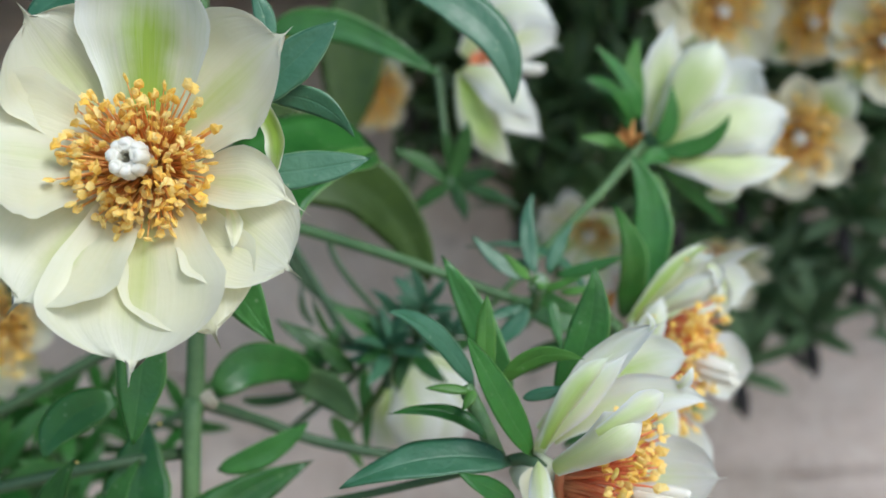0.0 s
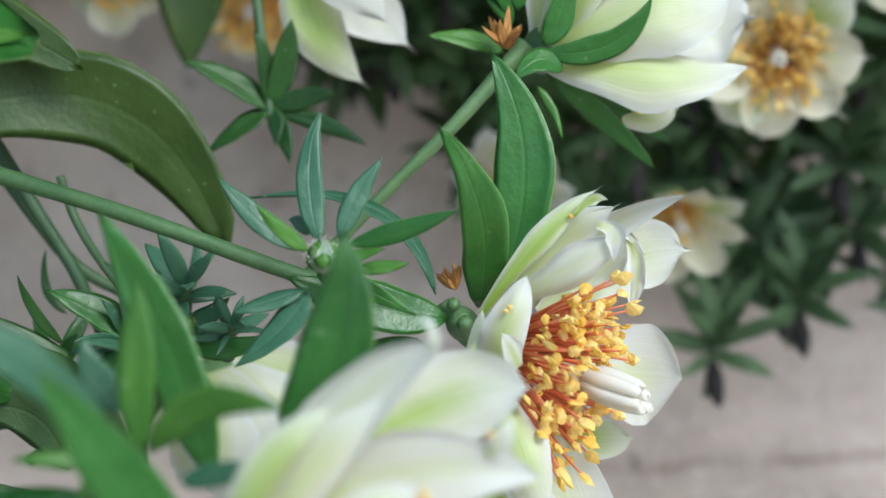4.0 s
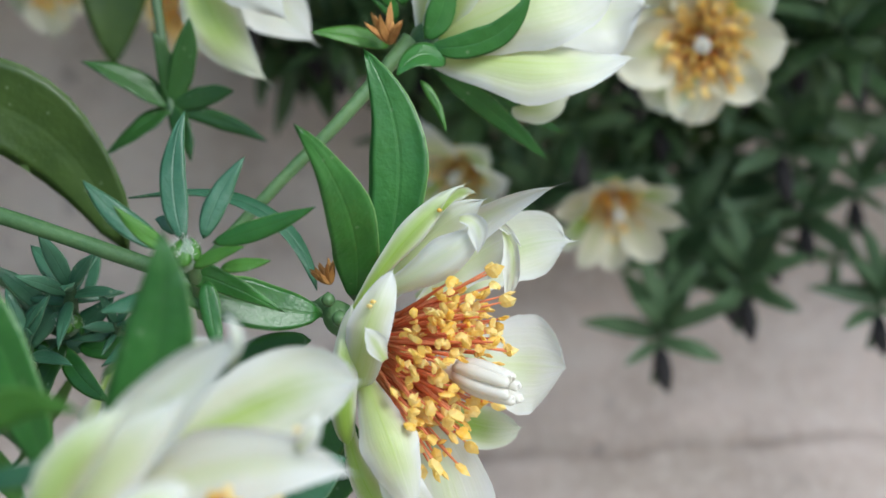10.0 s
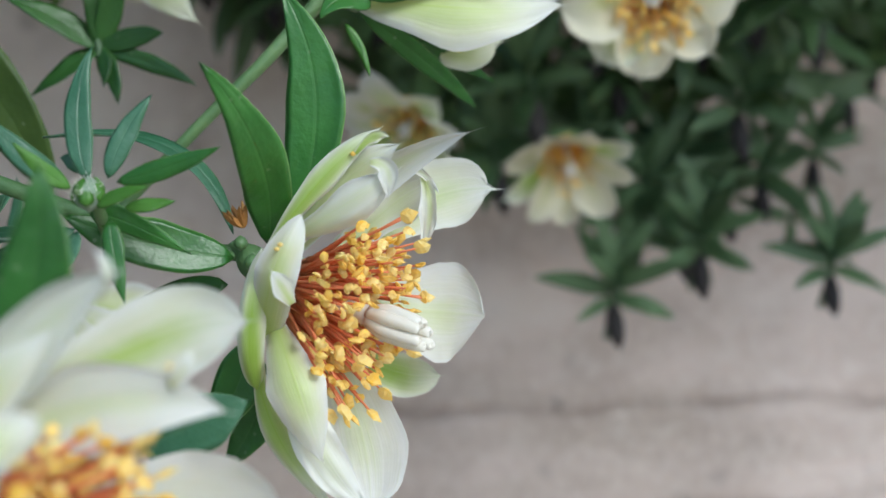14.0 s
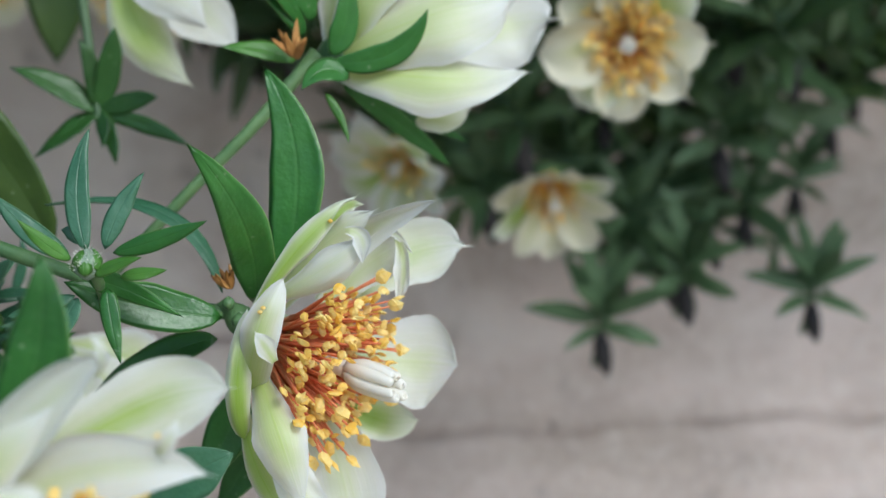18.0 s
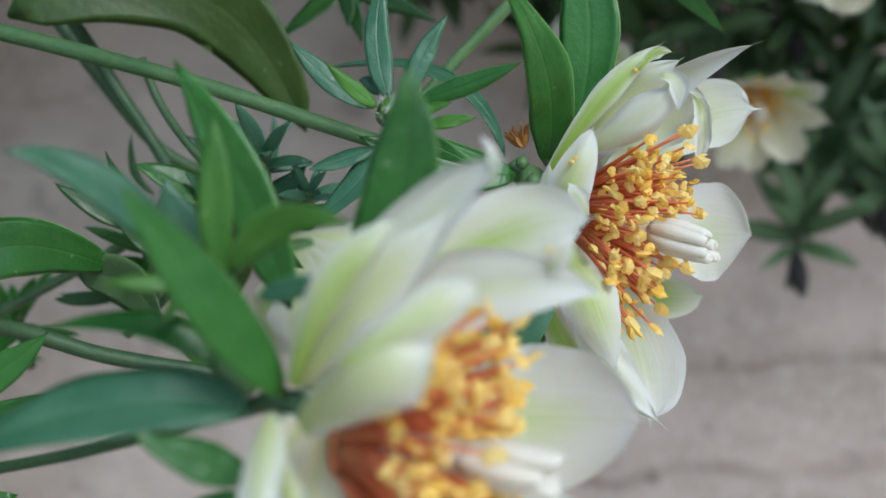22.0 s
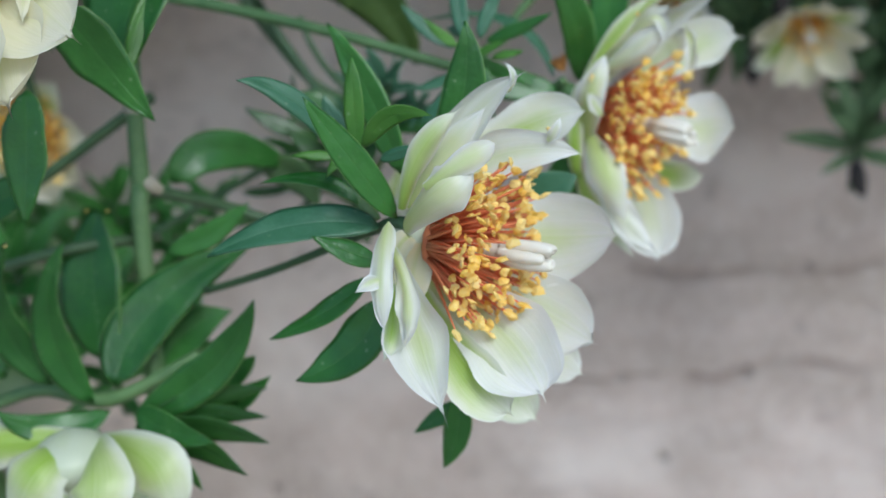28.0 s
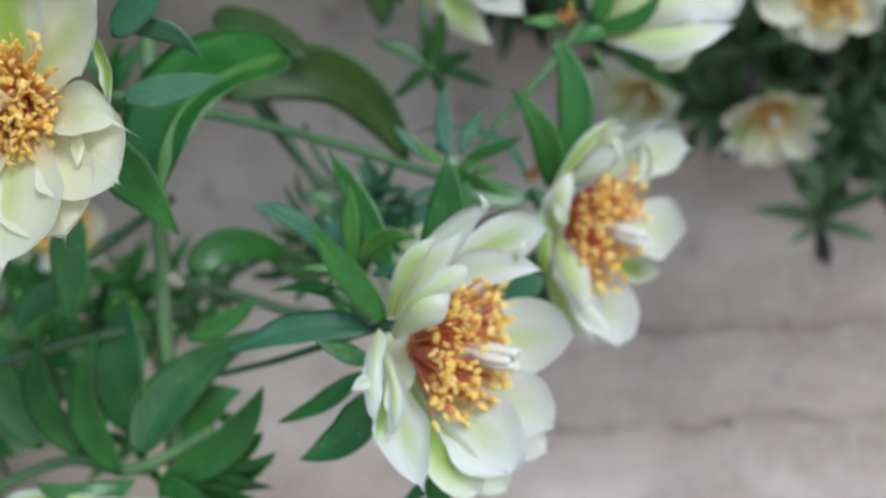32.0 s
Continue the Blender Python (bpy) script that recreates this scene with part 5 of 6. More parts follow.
petal(side_flower, (0.0064, 0.2900, 1.2458), (0.0170, 0.2940, 1.2520), (0.0273, 0.2920, 1.2503), 0.0168, 0, PETAL, 0.25)
petal(side_flower, (0.0056, 0.2880, 1.2434), (0.0148, 0.2920, 1.2356), (0.0236, 0.2900, 1.2278), 0.0132, 0, PETAL, 0.25, outline=acute)
petal(side_flower, (0.0048, 0.2820, 1.2425), (0.0087, 0.2760, 1.2304), (0.0162, 0.2813, 1.2205), 0.0112, 0, PETAL_GREEN, -0.3, outline=acute)
petal(side_flower, (0.0051, 0.2800, 1.2429), (0.0131, 0.2720, 1.2377), (0.0210, 0.2740, 1.2295), 0.0117, 0, PETAL, -0.3, outline=acute)
heart_of(side_flower, (0.0070, 0.2860, 1.2445), (0.96, -0.2, -0.1), 26, 30.0, 0.8, 0.021, 23)
rear_flower = thing("flower", "white flower hanging behind the leaves, seen from its back", "flower", "flowers of the climbing shrub")
petal(rear_flower, (-0.0114, 0.2850, 1.1723), (-0.0108, 0.2760, 1.1647), (-0.0155, 0.2800, 1.1534), 0.0132, 0, PETAL_GREEN, -0.35)
petal(rear_flower, (-0.0114, 0.2850, 1.1723), (-0.0069, 0.2710, 1.1637), (-0.0077, 0.2750, 1.1510), 0.0142, 0, PETAL, -0.35)
petal(rear_flower, (-0.0114, 0.2850, 1.1723), (-0.0027, 0.2740, 1.1639), (0.0008, 0.2780, 1.1517), 0.0144, 0, PETAL, -0.35)
petal(rear_flower, (-0.0114, 0.2850, 1.1723), (0.0002, 0.2810, 1.1664), (0.0069, 0.2850, 1.1573), 0.0134, 0, PETAL, -0.35)
petal(rear_flower, (-0.0114, 0.2850, 1.1723), (0.0004, 0.2880, 1.1707), (0.0075, 0.2920, 1.1667), 0.0130, 0, PETAL_PALE, -0.35)
petal(rear_flower, (-0.0114, 0.2850, 1.1723), (-0.0051, 0.2960, 1.1621), (-0.0034, 0.3000, 1.1501), 0.0155, 0, PETAL, -0.35)
cup = part('calyx', spindle(0.008, 0.005, 10, 6), STEM, rear_flower)
cup.matrix_basis = Matrix.Translation((-0.0122, 0.2850, 1.1730)) @ Matrix.Rotation(2.6, 4, 'Y')
round_flower("flower", "cream flower half hidden by a dark hanging leaf", (-0.0270, 0.4300, 1.2604), (0.1, -0.8, -0.5), 0.0152, 8, 40.0, 75.0, 52, PETAL_CREAM, 250, 37.0, 1.02, 0.012, 0.8, 8, 10)
round_flower("flower", "cream flower behind the hanging sprout", (-0.0624, 0.4200, 1.2705), (-0.1, -0.8, -0.5), 0.0181, 8, 40.0, 75.0, 49, PETAL_CREAM, 250, 37.0, 1.02, 0.012, 0.8, 8, 10)
round_flower("flower", "cream flower hidden behind the low rosette", (-0.1068, 0.2880, 1.1845), (-0.1, -0.9, -0.3), 0.0175, 8, 40.0, 75.0, 50, PETAL_CREAM, 250, 37.0, 1.02, 0.012, 0.8, 8, 10)
low_flower = thing("flower", "pale green flower hanging low on the shrub", "flower", "flowers of the climbing shrub")
petal(low_flower, (-0.0476, 0.1870, 1.1320), (-0.0622, 0.1800, 1.1343), (-0.0720, 0.1800, 1.1280), 0.0103, 0, PETAL_GREEN, -0.4)
petal(low_flower, (-0.0476, 0.1870, 1.1320), (-0.0491, 0.1720, 1.1336), (-0.0547, 0.1720, 1.1242), 0.0122, 0, PETAL_GREEN, -0.4)
petal(low_flower, (-0.0476, 0.1870, 1.1320), (-0.0392, 0.1700, 1.1329), (-0.0406, 0.1700, 1.1223), 0.0129, 0, PETAL_GREEN, -0.4)
petal(low_flower, (-0.0476, 0.1870, 1.1320), (-0.0343, 0.1780, 1.1320), (-0.0312, 0.1780, 1.1231), 0.0118, 0, PETAL_GREEN, -0.4)
petal(low_flower, (-0.0476, 0.1870, 1.1320), (-0.0611, 0.2000, 1.1236), (-0.0652, 0.2000, 1.1127), 0.0142, 0, PETAL_GREEN, -0.4)
petal(low_flower, (-0.0476, 0.1870, 1.1320), (-0.0492, 0.2000, 1.1237), (-0.0476, 0.2000, 1.1130), 0.0133, 0, PETAL_GREEN, -0.4)
cup = part("calyx", spindle(0.011, 0.0075, 14, 8), PETAL_GREEN, low_flower)
cup.matrix_basis = Matrix.Translation((-0.0476, 0.1800, 1.1262))
cover_shoot = thing("leafy_shoot", "broad blue-green leaves hanging over a flower", "shoot")
leaf(cover_shoot, (-0.0080, 0.2000, 1.2449), (0.0072, 0.2000, 1.2373), (0.0118, 0.2000, 1.2244), 0.0081, 0, LEAF_BLUE)
leaf(cover_shoot, (-0.0240, 0.3500, 1.2836), (-0.0267, 0.3516, 1.2555), (-0.0290, 0.3532, 1.2308), 0.0201, 0, LEAF_OLIVE)
leaf(cover_shoot, (-0.0362, 0.2500, 1.2454), (-0.0219, 0.2500, 1.2466), (0.0007, 0.2500, 1.2359), 0.0072, 20)
# ---- shoots before the wall ----
sprig((0.1153, 0.4550, 1.1558), (0.1, -0.35, 0.9), 0.0223, 14, 61, LEAF_DULL)
sprig((0.1439, 0.4600, 1.1713), (0.1, -0.35, 0.9), 0.0226, 14, 62, LEAF_DULL)
sprig((0.1834, 0.4500, 1.1643), (0.1, -0.35, 0.9), 0.0202, 14, 63, LEAF_DULL)
sprig((0.1564, 0.4600, 1.2164), (0.1, -0.35, 0.9), 0.0235, 14, 64, LEAF_DULL)
sprig((0.1856, 0.5000, 1.1745), (0.1, -0.35, 0.9), 0.0120, 8, 65, LEAF_DULL)
sprig((0.1370, 0.4800, 1.1893), (0.1, -0.35, 0.9), 0.0209, 12, 66, LEAF_DULL)
sprig((0.1238, 0.4700, 1.1766), (0.1, -0.35, 0.9), 0.0204, 12, 160, LEAF_DULL)
sprig((0.1452, 0.5000, 1.1800), (0.1, -0.35, 0.9), 0.0220, 12, 161, LEAF_DULL)
sprig((0.1607, 0.4900, 1.1860), (0.1, -0.35, 0.9), 0.0215, 12, 162, LEAF_DULL)
sprig((0.1696, 0.4800, 1.1928), (0.1, -0.35, 0.9), 0.0209, 12, 163, LEAF_DULL)
sprig((0.1935, 0.5000, 1.2004), (0.1, -0.35, 0.9), 0.0200, 12, 164, LEAF_DULL)
sprig((0.1601, 0.5200, 1.1948), (0.1, -0.35, 0.9), 0.0230, 12, 165, LEAF_DULL)
sprig((0.2197, 0.5400, 1.2270), (0.1, -0.35, 0.9), 0.0241, 12, 166, LEAF_DULL)
sprig((0.2283, 0.5400, 1.2421), (0.1, -0.35, 0.9), 0.0241, 12, 167, LEAF_DULL)
sprig((0.1145, 0.5000, 1.1982), (0.1, -0.35, 0.9), 0.0275, 12, 180, LEAF_DULL)
sprig((0.1370, 0.5100, 1.1893), (0.1, -0.35, 0.9), 0.0258, 12, 181, LEAF_DULL)
sprig((0.1274, 0.4900, 1.1760), (0.1, -0.35, 0.9), 0.0191, 12, 182, LEAF_DULL)
sprig((0.0220, 0.4854, 1.3258), (-0.43, -0.52, 0.79), 0.0207, 11, 101, LEAF_DEEP)
sprig((0.1413, 0.4611, 1.2379), (-0.22, -0.68, -0.35), 0.0247, 11, 102, LEAF_DEEP)
sprig((0.1450, 0.4734, 1.3112), (0.23, -0.2, 0.73), 0.0266, 11, 103, LEAF_DEEP)
sprig((-0.0125, 0.5240, 1.2654), (-0.32, -0.47, -0.37), 0.0276, 11, 104, LEAF_DEEP)
sprig((0.1056, 0.5572, 1.3150), (0.38, -0.21, 0.21), 0.0304, 11, 105, LEAF_DEEP)
sprig((0.0626, 0.4903, 1.2621), (-0.19, -0.23, -0.44), 0.0210, 11, 106, LEAF_DEEP)
sprig((0.0326, 0.4960, 1.2713), (0.5, -0.66, 0.08), 0.0238, 11, 107, LEAF_DEEP)
sprig((0.0140, 0.4687, 1.2551), (0.25, -0.58, 0.28), 0.0227, 11, 108, LEAF_DEEP)
sprig((0.1555, 0.4386, 1.3139), (0.27, -0.37, -0.17), 0.0196, 11, 109, LEAF_DEEP)
sprig((0.0441, 0.4943, 1.3182), (0.2, -0.17, 0.84), 0.0195, 11, 110, LEAF_DEEP)
sprig((-0.0314, 0.5652, 1.3184), (-0.09, -0.14, 0.37), 0.0341, 11, 111, LEAF_DEEP)
sprig((0.1436, 0.4568, 1.2951), (-0.36, -0.53, 0.85), 0.0232, 11, 112, LEAF_DEEP)
sprig((0.0390, 0.4363, 1.3239), (0.28, -0.55, -0.09), 0.0188, 11, 113, LEAF_DEEP)
sprig((0.0579, 0.4383, 1.3013), (-0.33, -0.33, -0.29), 0.0174, 11, 114, LEAF_DEEP)
sprig((-0.0209, 0.4649, 1.2723), (-0.38, -0.43, 0.58), 0.0310, 11, 115, LEAF_DEEP)
sprig((0.0766, 0.4875, 1.3082), (-0.08, -0.63, 0.75), 0.0191, 11, 116, LEAF_DEEP)
sprig((0.1392, 0.4344, 1.2667), (-0.26, -0.65, -0.18), 0.0197, 11, 117, LEAF_DEEP)
sprig((0.1479, 0.4372, 1.3088), (0.07, -0.11, 0.06), 0.0283, 11, 118, LEAF_DEEP)
sprig((0.1908, 0.5407, 1.2605), (-0.01, -0.73, -0.2), 0.0322, 11, 119, LEAF_DEEP)
sprig((0.1899, 0.5220, 1.3027), (0.14, -0.23, 0.24), 0.0319, 11, 120, LEAF_DEEP)
sprig((0.1117, 0.4676, 1.2484), (0.46, -0.75, 0.86), 0.0302, 11, 121, LEAF_DEEP)
sprig((0.1662, 0.4362, 1.2472), (-0.37, -0.12, 0.43), 0.0279, 11, 122, LEAF_DEEP)
sprig((-0.0186, 0.5189, 1.3256), (0.25, -0.15, -0.19), 0.0282, 11, 123, LEAF_DEEP)
sprig((0.0874, 0.4582, 1.2238), (-0.17, -0.18, 0.58), 0.0263, 11, 124, LEAF_DEEP)
sprig((0.0669, 0.4337, 1.2633), (0.09, -0.46, 0.71), 0.0170, 11, 125, LEAF_DEEP)
sprig((0.1045, 0.4808, 1.3200), (0.02, -0.79, 0.67), 0.0289, 11, 126, LEAF_DEEP)
sprig((0.1614, 0.5061, 1.3335), (0.29, -0.58, -0.17), 0.0248, 11, 127, LEAF_DEEP)
sprig((-0.0103, 0.5169, 1.3324), (0.01, -0.5, 0.7), 0.0328, 11, 128, LEAF_DEEP)
sprig((0.1634, 0.5534, 1.3487), (-0.2, -0.21, 0.09), 0.0242, 11, 129, LEAF_DEEP)
sprig((0.1687, 0.5524, 1.3336), (-0.35, -0.45, -0.03), 0.0239, 11, 130, LEAF_DEEP)
sprig((0.0989, 0.5295, 1.2239), (-0.19, -0.42, 0.18), 0.0203, 11, 131, LEAF_DEEP)
sprig((0.1177, 0.4406, 1.2693), (0.35, -0.55, 0.57), 0.0199, 11, 132, LEAF_DEEP)
sprig((0.2058, 0.5247, 1.2626), (-0.19, -0.16, 0.15), 0.0292, 11, 133, LEAF_DEEP)
sprig((0.1973, 0.5515, 1.3130), (0.11, -0.49, -0.3), 0.0335, 11, 134, LEAF_DEEP)
sprig((0.1530, 0.5227, 1.2993), (-0.42, -0.7, 0.63), 0.0219, 11, 135, LEAF_DEEP)
sprig((0.0518, 0.4791, 1.2636), (-0.41, -0.52, 0.81), 0.0268, 11, 136, LEAF_DEEP)
sprig((0.0091, 0.4757, 1.2532), (-0.48, -0.79, 0.83), 0.0222, 11, 137, LEAF_DEEP)
sprig((0.0047, 0.4993, 1.2652), (0.44, -0.27, 0.86), 0.0272, 11, 138, LEAF_DEEP)
sprig((-0.0052, 0.5246, 1.2591), (0.12, -0.22, -0.08), 0.0312, 11, 139, LEAF_DEEP)
sprig((0.1877, 0.5139, 1.2915), (0.2, -0.58, -0.18), 0.0328, 11, 140, LEAF_DEEP)
sprig((0.0497, 0.5695, 1.2679), (-0.1, -0.52, 0.64), 0.0364, 11, 141, LEAF_DEEP)
sprig((0.0291, 0.4318, 1.2763), (0.04, -0.31, 0.36), 0.0187, 11, 142, LEAF_DEEP)
sprig((0.0541, 0.5173, 1.2169), (-0.43, -0.12, 0.88), 0.0220, 11, 143, LEAF_DEEP)
sprig((0.1713, 0.4737, 1.2594), (-0.24, -0.64, 0.8), 0.0193, 11, 144, LEAF_DEEP)
sprig((0.0023, 0.4719, 1.3052), (-0.34, -0.25, 0.45), 0.0308, 11, 145, LEAF_DEEP)
sprig((0.0260, 0.4521, 1.2663), (-0.47, -0.58, -0.33), 0.0185, 11, 146, LEAF_DEEP)
sprig((0.0369, 0.5283, 1.2258), (0.16, -0.13, 0.73), 0.0312, 11, 147, LEAF_DEEP)
sprig((0.1417, 0.5271, 1.2723), (0.05, -0.45, -0.28), 0.0310, 11, 148, LEAF_DEEP)
sprig((0.1436, 0.4395, 1.2691), (0.37, -0.62, 0.05), 0.0189, 11, 149, LEAF_DEEP)
sprig((0.1198, 0.4760, 1.2269), (-0.08, -0.78, 0.73), 0.0234, 11, 150, LEAF_DEEP)
sprig((0.0036, 0.5488, 1.3343), (-0.27, -0.41, 0.17), 0.0339, 11, 151, LEAF_DEEP)
sprig((0.1465, 0.5456, 1.3294), (0.21, -0.16, 0.81), 0.0364, 11, 152, LEAF_DEEP)
sprig((0.0610, 0.5467, 1.2330), (-0.39, -0.37, 0.78), 0.0300, 11, 153, LEAF_DEEP)
sprig((0.0429, 0.5556, 1.2633), (-0.46, -0.36, -0.14), 0.0307, 11, 154, LEAF_DEEP)
sprig((0.1575, 0.4730, 1.2520), (0.13, -0.56, 0.67), 0.0302, 11, 155, LEAF_DEEP)
sprig((0.1819, 0.5278, 1.2585), (0.03, -0.11, -0.01), 0.0293, 11, 156, LEAF_DEEP)
sprig((0.0855, 0.5137, 1.2724), (-0.3, -0.75, 0.59), 0.0233, 11, 157, LEAF_DEEP)
sprig((0.1591, 0.4463, 1.2449), (0.33, -0.44, -0.5), 0.0295, 11, 158, LEAF_DEEP)
sprig((0.1688, 0.5171, 1.2621), (0.23, -0.78, 0.17), 0.0200, 11, 159, LEAF_DEEP)
sprig((0.0017, 0.5546, 1.3057), (0.32, -0.59, 0.04), 0.0330, 11, 160, LEAF_DEEP)
sprig((0.1053, 0.4877, 1.3354), (0.25, -0.2, -0.08), 0.0322, 11, 161, LEAF_DEEP)
sprig((0.1351, 0.5286, 1.2401), (-0.33, -0.79, 0.74), 0.0268, 11, 162, LEAF_DEEP)
sprig((0.1967, 0.5358, 1.3141), (0.13, -0.21, -0.05), 0.0267, 11, 163, LEAF_DEEP)
sprig((0.1118, 0.5016, 1.3095), (-0.24, -0.6, 0.78), 0.0196, 11, 164, LEAF_DEEP)
sprig((0.0059, 0.4596, 1.3204), (0.17, -0.18, 0.2), 0.0298, 11, 165, LEAF_DEEP)
sprig((-0.0055, 0.4938, 1.2966), (-0.33, -0.63, 0.68), 0.0328, 11, 166, LEAF_DEEP)
sprig((0.0383, 0.5225, 1.2706), (-0.42, -0.21, -0.25), 0.0335, 11, 167, LEAF_DEEP)
sprig((0.1442, 0.5373, 1.3501), (-0.29, -0.78, -0.05), 0.0233, 11, 168, LEAF_DEEP)
sprig((0.1233, 0.5686, 1.3077), (-0.29, -0.13, 0.83), 0.0245, 11, 169, LEAF_DEEP)
sprig((0.1435, 0.5480, 1.2593), (-0.3, -0.7, 0.17), 0.0225, 11, 170, LEAF_DEEP)
sprig((0.0907, 0.4807, 1.2684), (0.34, -0.27, -0.45), 0.0286, 11, 171, LEAF_DEEP)
sprig((0.0032, 0.4634, 1.3057), (-0.31, -0.36, -0.02), 0.0253, 11, 172, LEAF_DEEP)
sprig((0.0587, 0.5622, 1.2548), (-0.15, -0.11, -0.2), 0.0245, 11, 173, LEAF_DEEP)
sprig((-0.0281, 0.5456, 1.3285), (0.44, -0.45, -0.44), 0.0322, 11, 174, LEAF_DEEP)
sprig((0.0377, 0.4850, 1.2459), (-0.12, -0.48, -0.0), 0.0204, 11, 175, LEAF_DEEP)
sprig((0.0619, 0.4342, 1.3086), (0.23, -0.51, -0.34), 0.0263, 11, 176, LEAF_DEEP)
sprig((0.0404, 0.5553, 1.2764), (0.47, -0.43, -0.25), 0.0288, 11, 177, LEAF_DEEP)
sprig((0.1134, 0.5139, 1.2649), (-0.48, -0.49, 0.62), 0.0303, 11, 178, LEAF_DEEP)
sprig((0.1270, 0.4700, 1.1890), (-0.16, -0.40, 0.63), 0.0230, 12, 200, LEAF_DULL)
sprig((0.1420, 0.4800, 1.1740), (-0.08, -0.40, 0.66), 0.0230, 12, 201, LEAF_DULL)
sprig((0.1130, 0.4900, 1.1970), (0.08, -0.40, 0.34), 0.0230, 12, 202, LEAF_DULL)
sprig((0.0770, 0.4700, 1.1990), (-0.29, -0.40, 0.80), 0.0230, 12, 203, LEAF_DULL)
sprig((0.0920, 0.4800, 1.2020), (-0.14, -0.40, 0.44), 0.0230, 12, 204, LEAF_DULL)
sprig((0.1460, 0.4900, 1.1950), (0.30, -0.40, 0.58), 0.0230, 12, 205, LEAF_DULL)
# ---- leaves low behind the tall stem ----
sprig((-0.1243, 0.2900, 1.1574), (0.1, -0.5, 0.8), 0.0179, 10, 71, LEAF, False, "green leafy shoot behind the tall stem", 6, 10)
sprig((-0.1128, 0.3100, 1.1457), (0.1, -0.5, 0.8), 0.0177, 10, 72, LEAF, False, "green leafy shoot behind the tall stem", 6, 10)
sprig((-0.1340, 0.3000, 1.1286), (0.1, -0.5, 0.8), 0.0171, 10, 73, LEAF, False, "green leafy shoot behind the tall stem", 6, 10)
sprig((-0.0785, 0.3000, 1.1511), (0.1, -0.5, 0.8), 0.0114, 10, 74, LEAF, False, "green leafy shoot behind the tall stem", 6, 10)
sprig((-0.1400, 0.3300, 1.1900), (0.1, -0.5, 0.8), 0.0161, 10, 75, LEAF, False, "green leafy shoot behind the tall stem", 6, 10)
sprig((-0.1293, 0.3200, 1.1273), (0.1, -0.5, 0.8), 0.0167, 10, 76, LEAF, False, "green leafy shoot behind the tall stem", 6, 10)
sprig((-0.0969, 0.2500, 1.1504), (0.1, -0.5, 0.8), 0.0178, 10, 77, LEAF, False, "green leafy shoot behind the tall stem", 6, 10)
sprig((-0.0727, 0.2400, 1.1414), (0.1, -0.5, 0.8), 0.0148, 10, 78, LEAF, False, "green leafy shoot behind the tall stem", 6, 10)
sprig((-0.0552, 0.2450, 1.1359), (0.1, -0.5, 0.8), 0.0128, 10, 79, LEAF, False, "green leafy shoot behind the tall stem", 6, 10)
sprig((-0.1427, 0.3400, 1.1559), (0.1, -0.5, 0.8), 0.0210, 10, 80, LEAF, False, "green leafy shoot behind the tall stem", 6, 10)
sprig((-0.1081, 0.3300, 1.1472), (0.1, -0.5, 0.8), 0.0173, 10, 81, LEAF, False, "green leafy shoot behind the tall stem", 6, 10)
sprig((-0.0600, 0.2800, 1.1594), (0.1, -0.5, 0.8), 0.0113, 10, 82, LEAF, False, "green leafy shoot behind the tall stem", 6, 10)
sprig((-0.1212, 0.2600, 1.1261), (0.1, -0.5, 0.8), 0.0161, 10, 83, LEAF, False, "green leafy shoot behind the tall stem", 6, 10)
sprig((-0.0960, 0.2600, 1.2042), (0.1, -0.5, 0.8), 0.0185, 10, 84, LEAF, False, "green leafy shoot behind the tall stem", 6, 10)
sprig((-0.0827, 0.2700, 1.2128), (0.1, -0.5, 0.8), 0.0167, 10, 85, LEAF, False, "green leafy shoot behind the tall stem", 6, 10)
sprig((-0.0104, 0.2380, 1.1800), (0.1, -0.5, 0.8), 0.0107, 10, 86, LEAF_BLUE, False, "blue-green leafy shoot among the flowers", 6, 10)
sprig((-0.0255, 0.2500, 1.1749), (0.1, -0.5, 0.8), 0.0095, 10, 87, LEAF, False, "green leafy shoot behind the tall stem", 6, 10)
sprig((-0.0037, 0.2360, 1.1880), (0.2, -0.6, 0.7), 0.0081, 10, 88, LEAF_BLUE, False, "blue-green leafy shoot among the flowers", 6, 10)
sprig((-0.0124, 0.2400, 1.1807), (0.2, -0.6, 0.7), 0.0087, 10, 89, LEAF_BLUE, False, "blue-green leafy shoot among the flowers", 6, 10)
sprig((0.0018, 0.2380, 1.1830), (0.2, -0.6, 0.7), 0.0062, 10, 90, LEAF_BLUE, False, "blue-green leafy shoot among the flowers", 6, 10)
sprig((-0.0879, 0.2700, 1.1355), (0.1, -0.5, 0.8), 0.0180, 11, 91, LEAF, False, "green leafy shoot behind the tall stem", 6, 10)
sprig((-0.0924, 0.3000, 1.1424), (0.1, -0.5, 0.8), 0.0161, 11, 92, LEAF, False, "green leafy shoot behind the tall stem", 6, 10)
sprig((-0.0753, 0.2500, 1.1271), (0.1, -0.5, 0.8), 0.0132, 11, 93, LEAF, False, "green leafy shoot behind the tall stem", 6, 10)
sprig((-0.0890, 0.3100, 1.1601), (0.1, -0.5, 0.8), 0.0125, 11, 94, LEAF, False, "green leafy shoot behind the tall stem", 6, 10)
sprig((-0.0965, 0.3000, 1.1600), (0.1, -0.5, 0.8), 0.0142, 11, 95, LEAF, False, "green leafy shoot behind the tall stem", 6, 10)
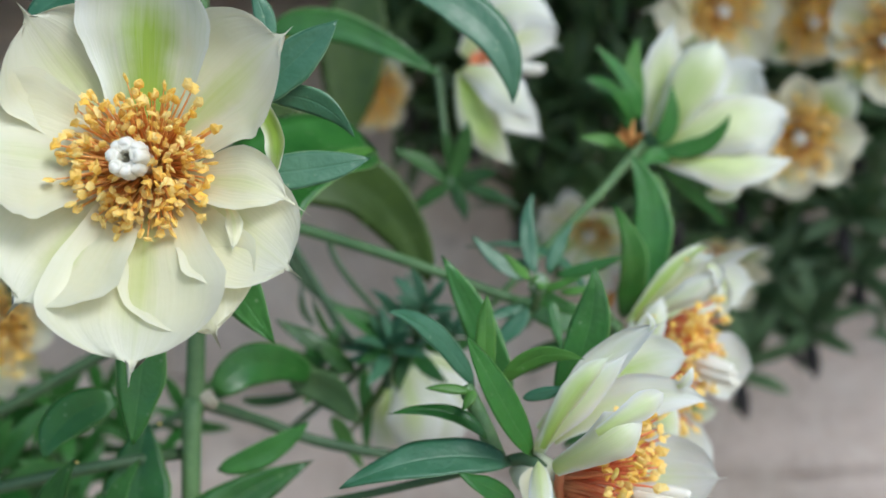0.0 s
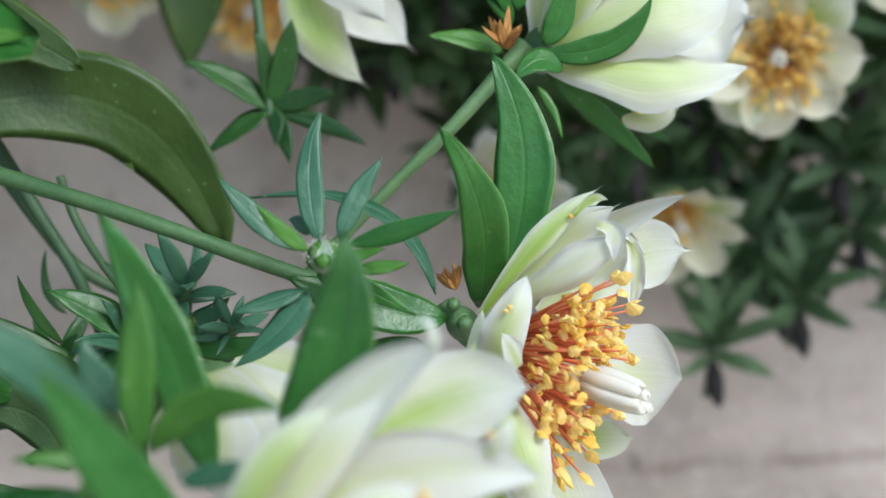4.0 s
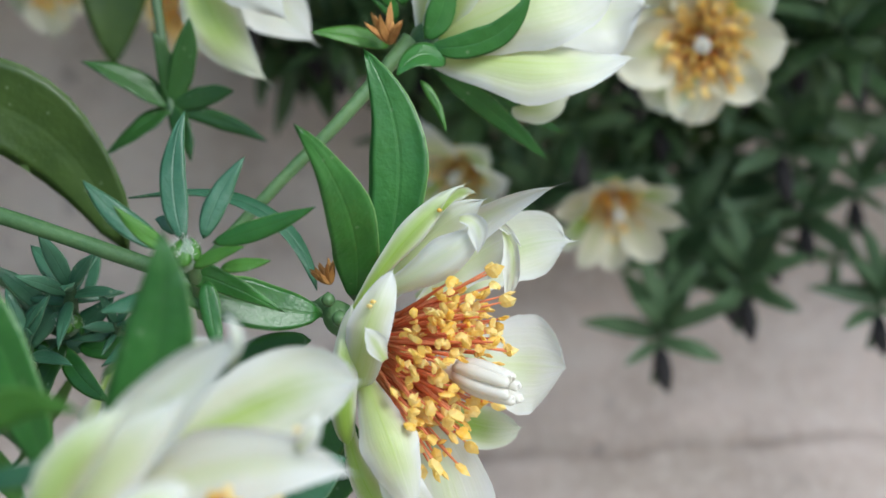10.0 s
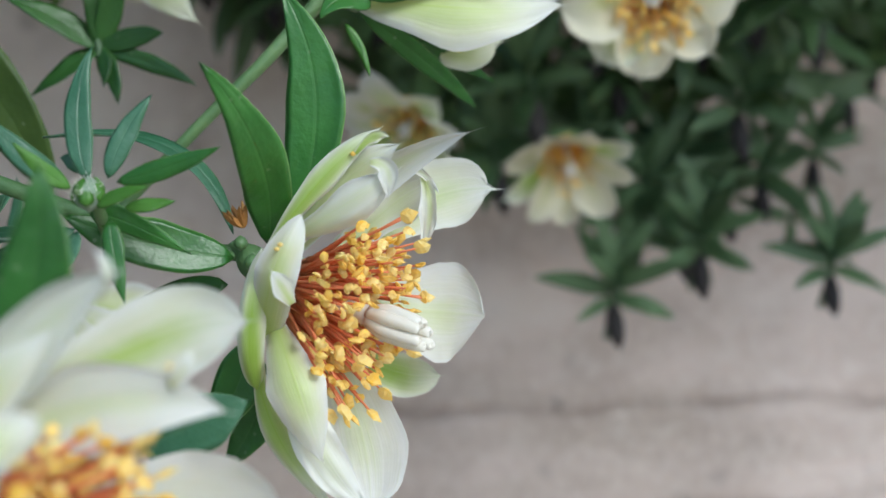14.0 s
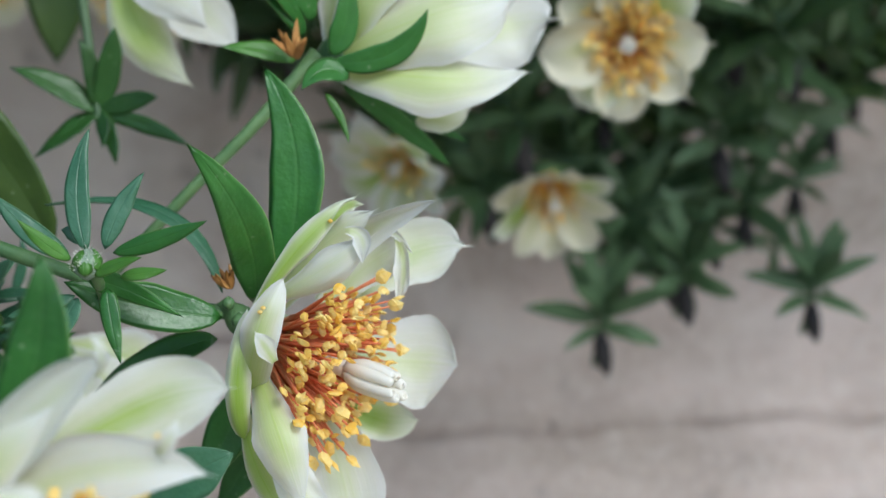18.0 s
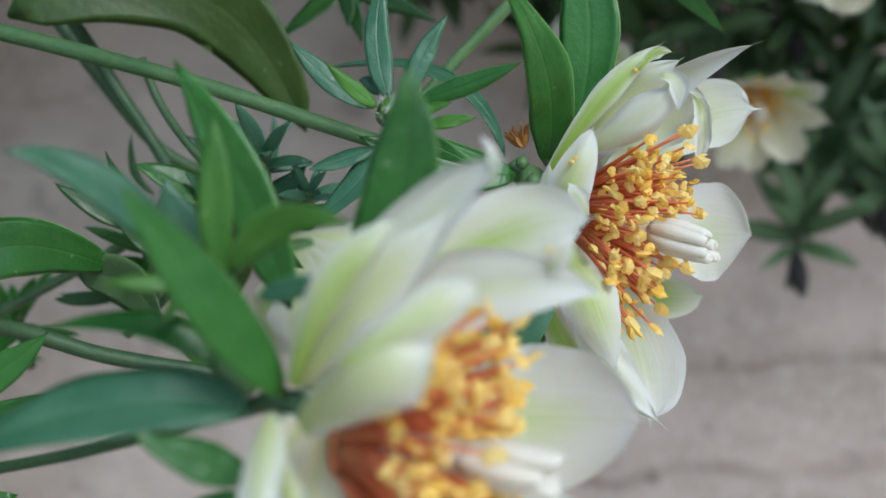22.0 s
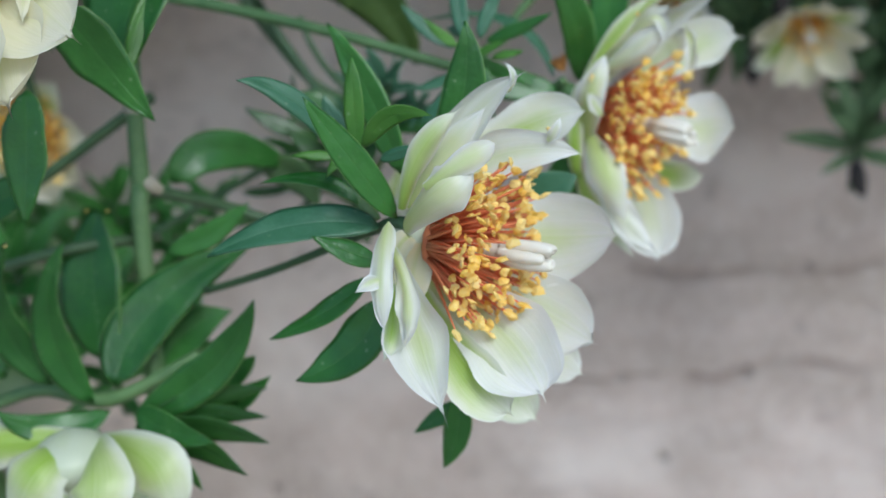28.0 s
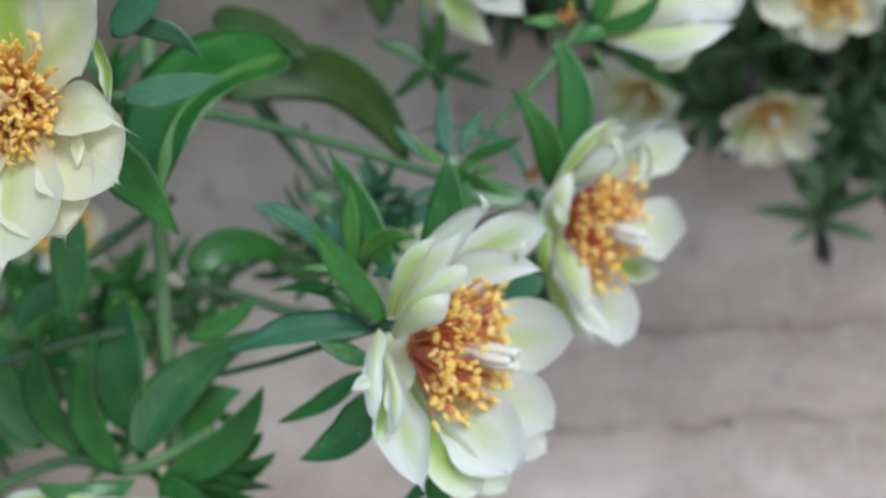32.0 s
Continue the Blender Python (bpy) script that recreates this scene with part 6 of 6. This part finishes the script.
sprig((-0.1235, 0.3300, 1.1413), (0.1, -0.5, 0.8), 0.0208, 11, 96, LEAF, False, "green leafy shoot behind the tall stem", 6, 10)
# ---- dense foliage before the wall, and unseen foliage added above to shade it ----
def lower_edge(x):
    return float(np.interp(x, (-0.05, 0.036, 0.05, 0.074, 0.11, 0.136, 0.19, 0.21, 0.25, 0.32), (1.285, 1.24, 1.203, 1.190, 1.195, 1.203, 1.217, 1.238, 1.245, 1.265)))


def in_mass(rnd):
    x = rnd.uniform(-0.04, 0.3)
    return x, rnd.uniform(0.47, 0.58), rnd.uniform(lower_edge(x), 1.40)


# Leaf feet above the view, added to keep light off the upper wall.
def overhead(rnd):
    while True:
        x, v = rnd.uniform(-0.66, 0.50), rnd.random()
        high = max(0.0, 1 - abs((x + 0.08) / 0.58) ** 3.5) ** 0.5 * (0.85 + 0.3 * noise.noise(Vector((x * 4, 0, 3))))
        if v < high:
            y = rnd.uniform(0.22 - 0.15 * min(1.0, max(0.0, (v - 0.15) / 0.25)) + 0.05 * noise.noise(Vector((x * 5, v * 3, 1))), 0.595)
            return x, y, 1.34 + max(0.0, 0.5 - y) * 0.22 + v * 0.55


leaf_mass("foliage", "dense dark green foliage of the shrub before the wall", 1900, 5, in_mass, 0.026, LEAF_DEEP)
leaf_mass("foliage", "unseen foliage added above to shade the wall", 10500, 6, overhead, 0.07, LEAF_DEEP)


# Added mass left of the view, there to darken the wall's left part.
def beside(rnd):
    while True:
        p = Vector((rnd.uniform(-1, 1), rnd.uniform(-1, 1), rnd.uniform(-1, 1)))
        if sum(abs(c) ** 3 for c in p) < 0.85 + 0.3 * noise.noise(p * 2.2):
            return -0.57 + 0.345 * p.x, 0.35 + 0.245 * p.y, 1.05 + 0.62 * p.z


leaf_mass("foliage", "unseen leaf mass added at the left to shade the wall", 6000, 7, beside, 0.08, LEAF_DEEP)


pollen(mid_flower, [(0.0379, 0.2130, 1.1876), (0.0375, 0.2130, 1.1871), (0.0457, 0.2220, 1.1977)])
pollen(near_flower, [(0.0343, 0.1710, 1.1814), (0.0347, 0.1710, 1.1812)])
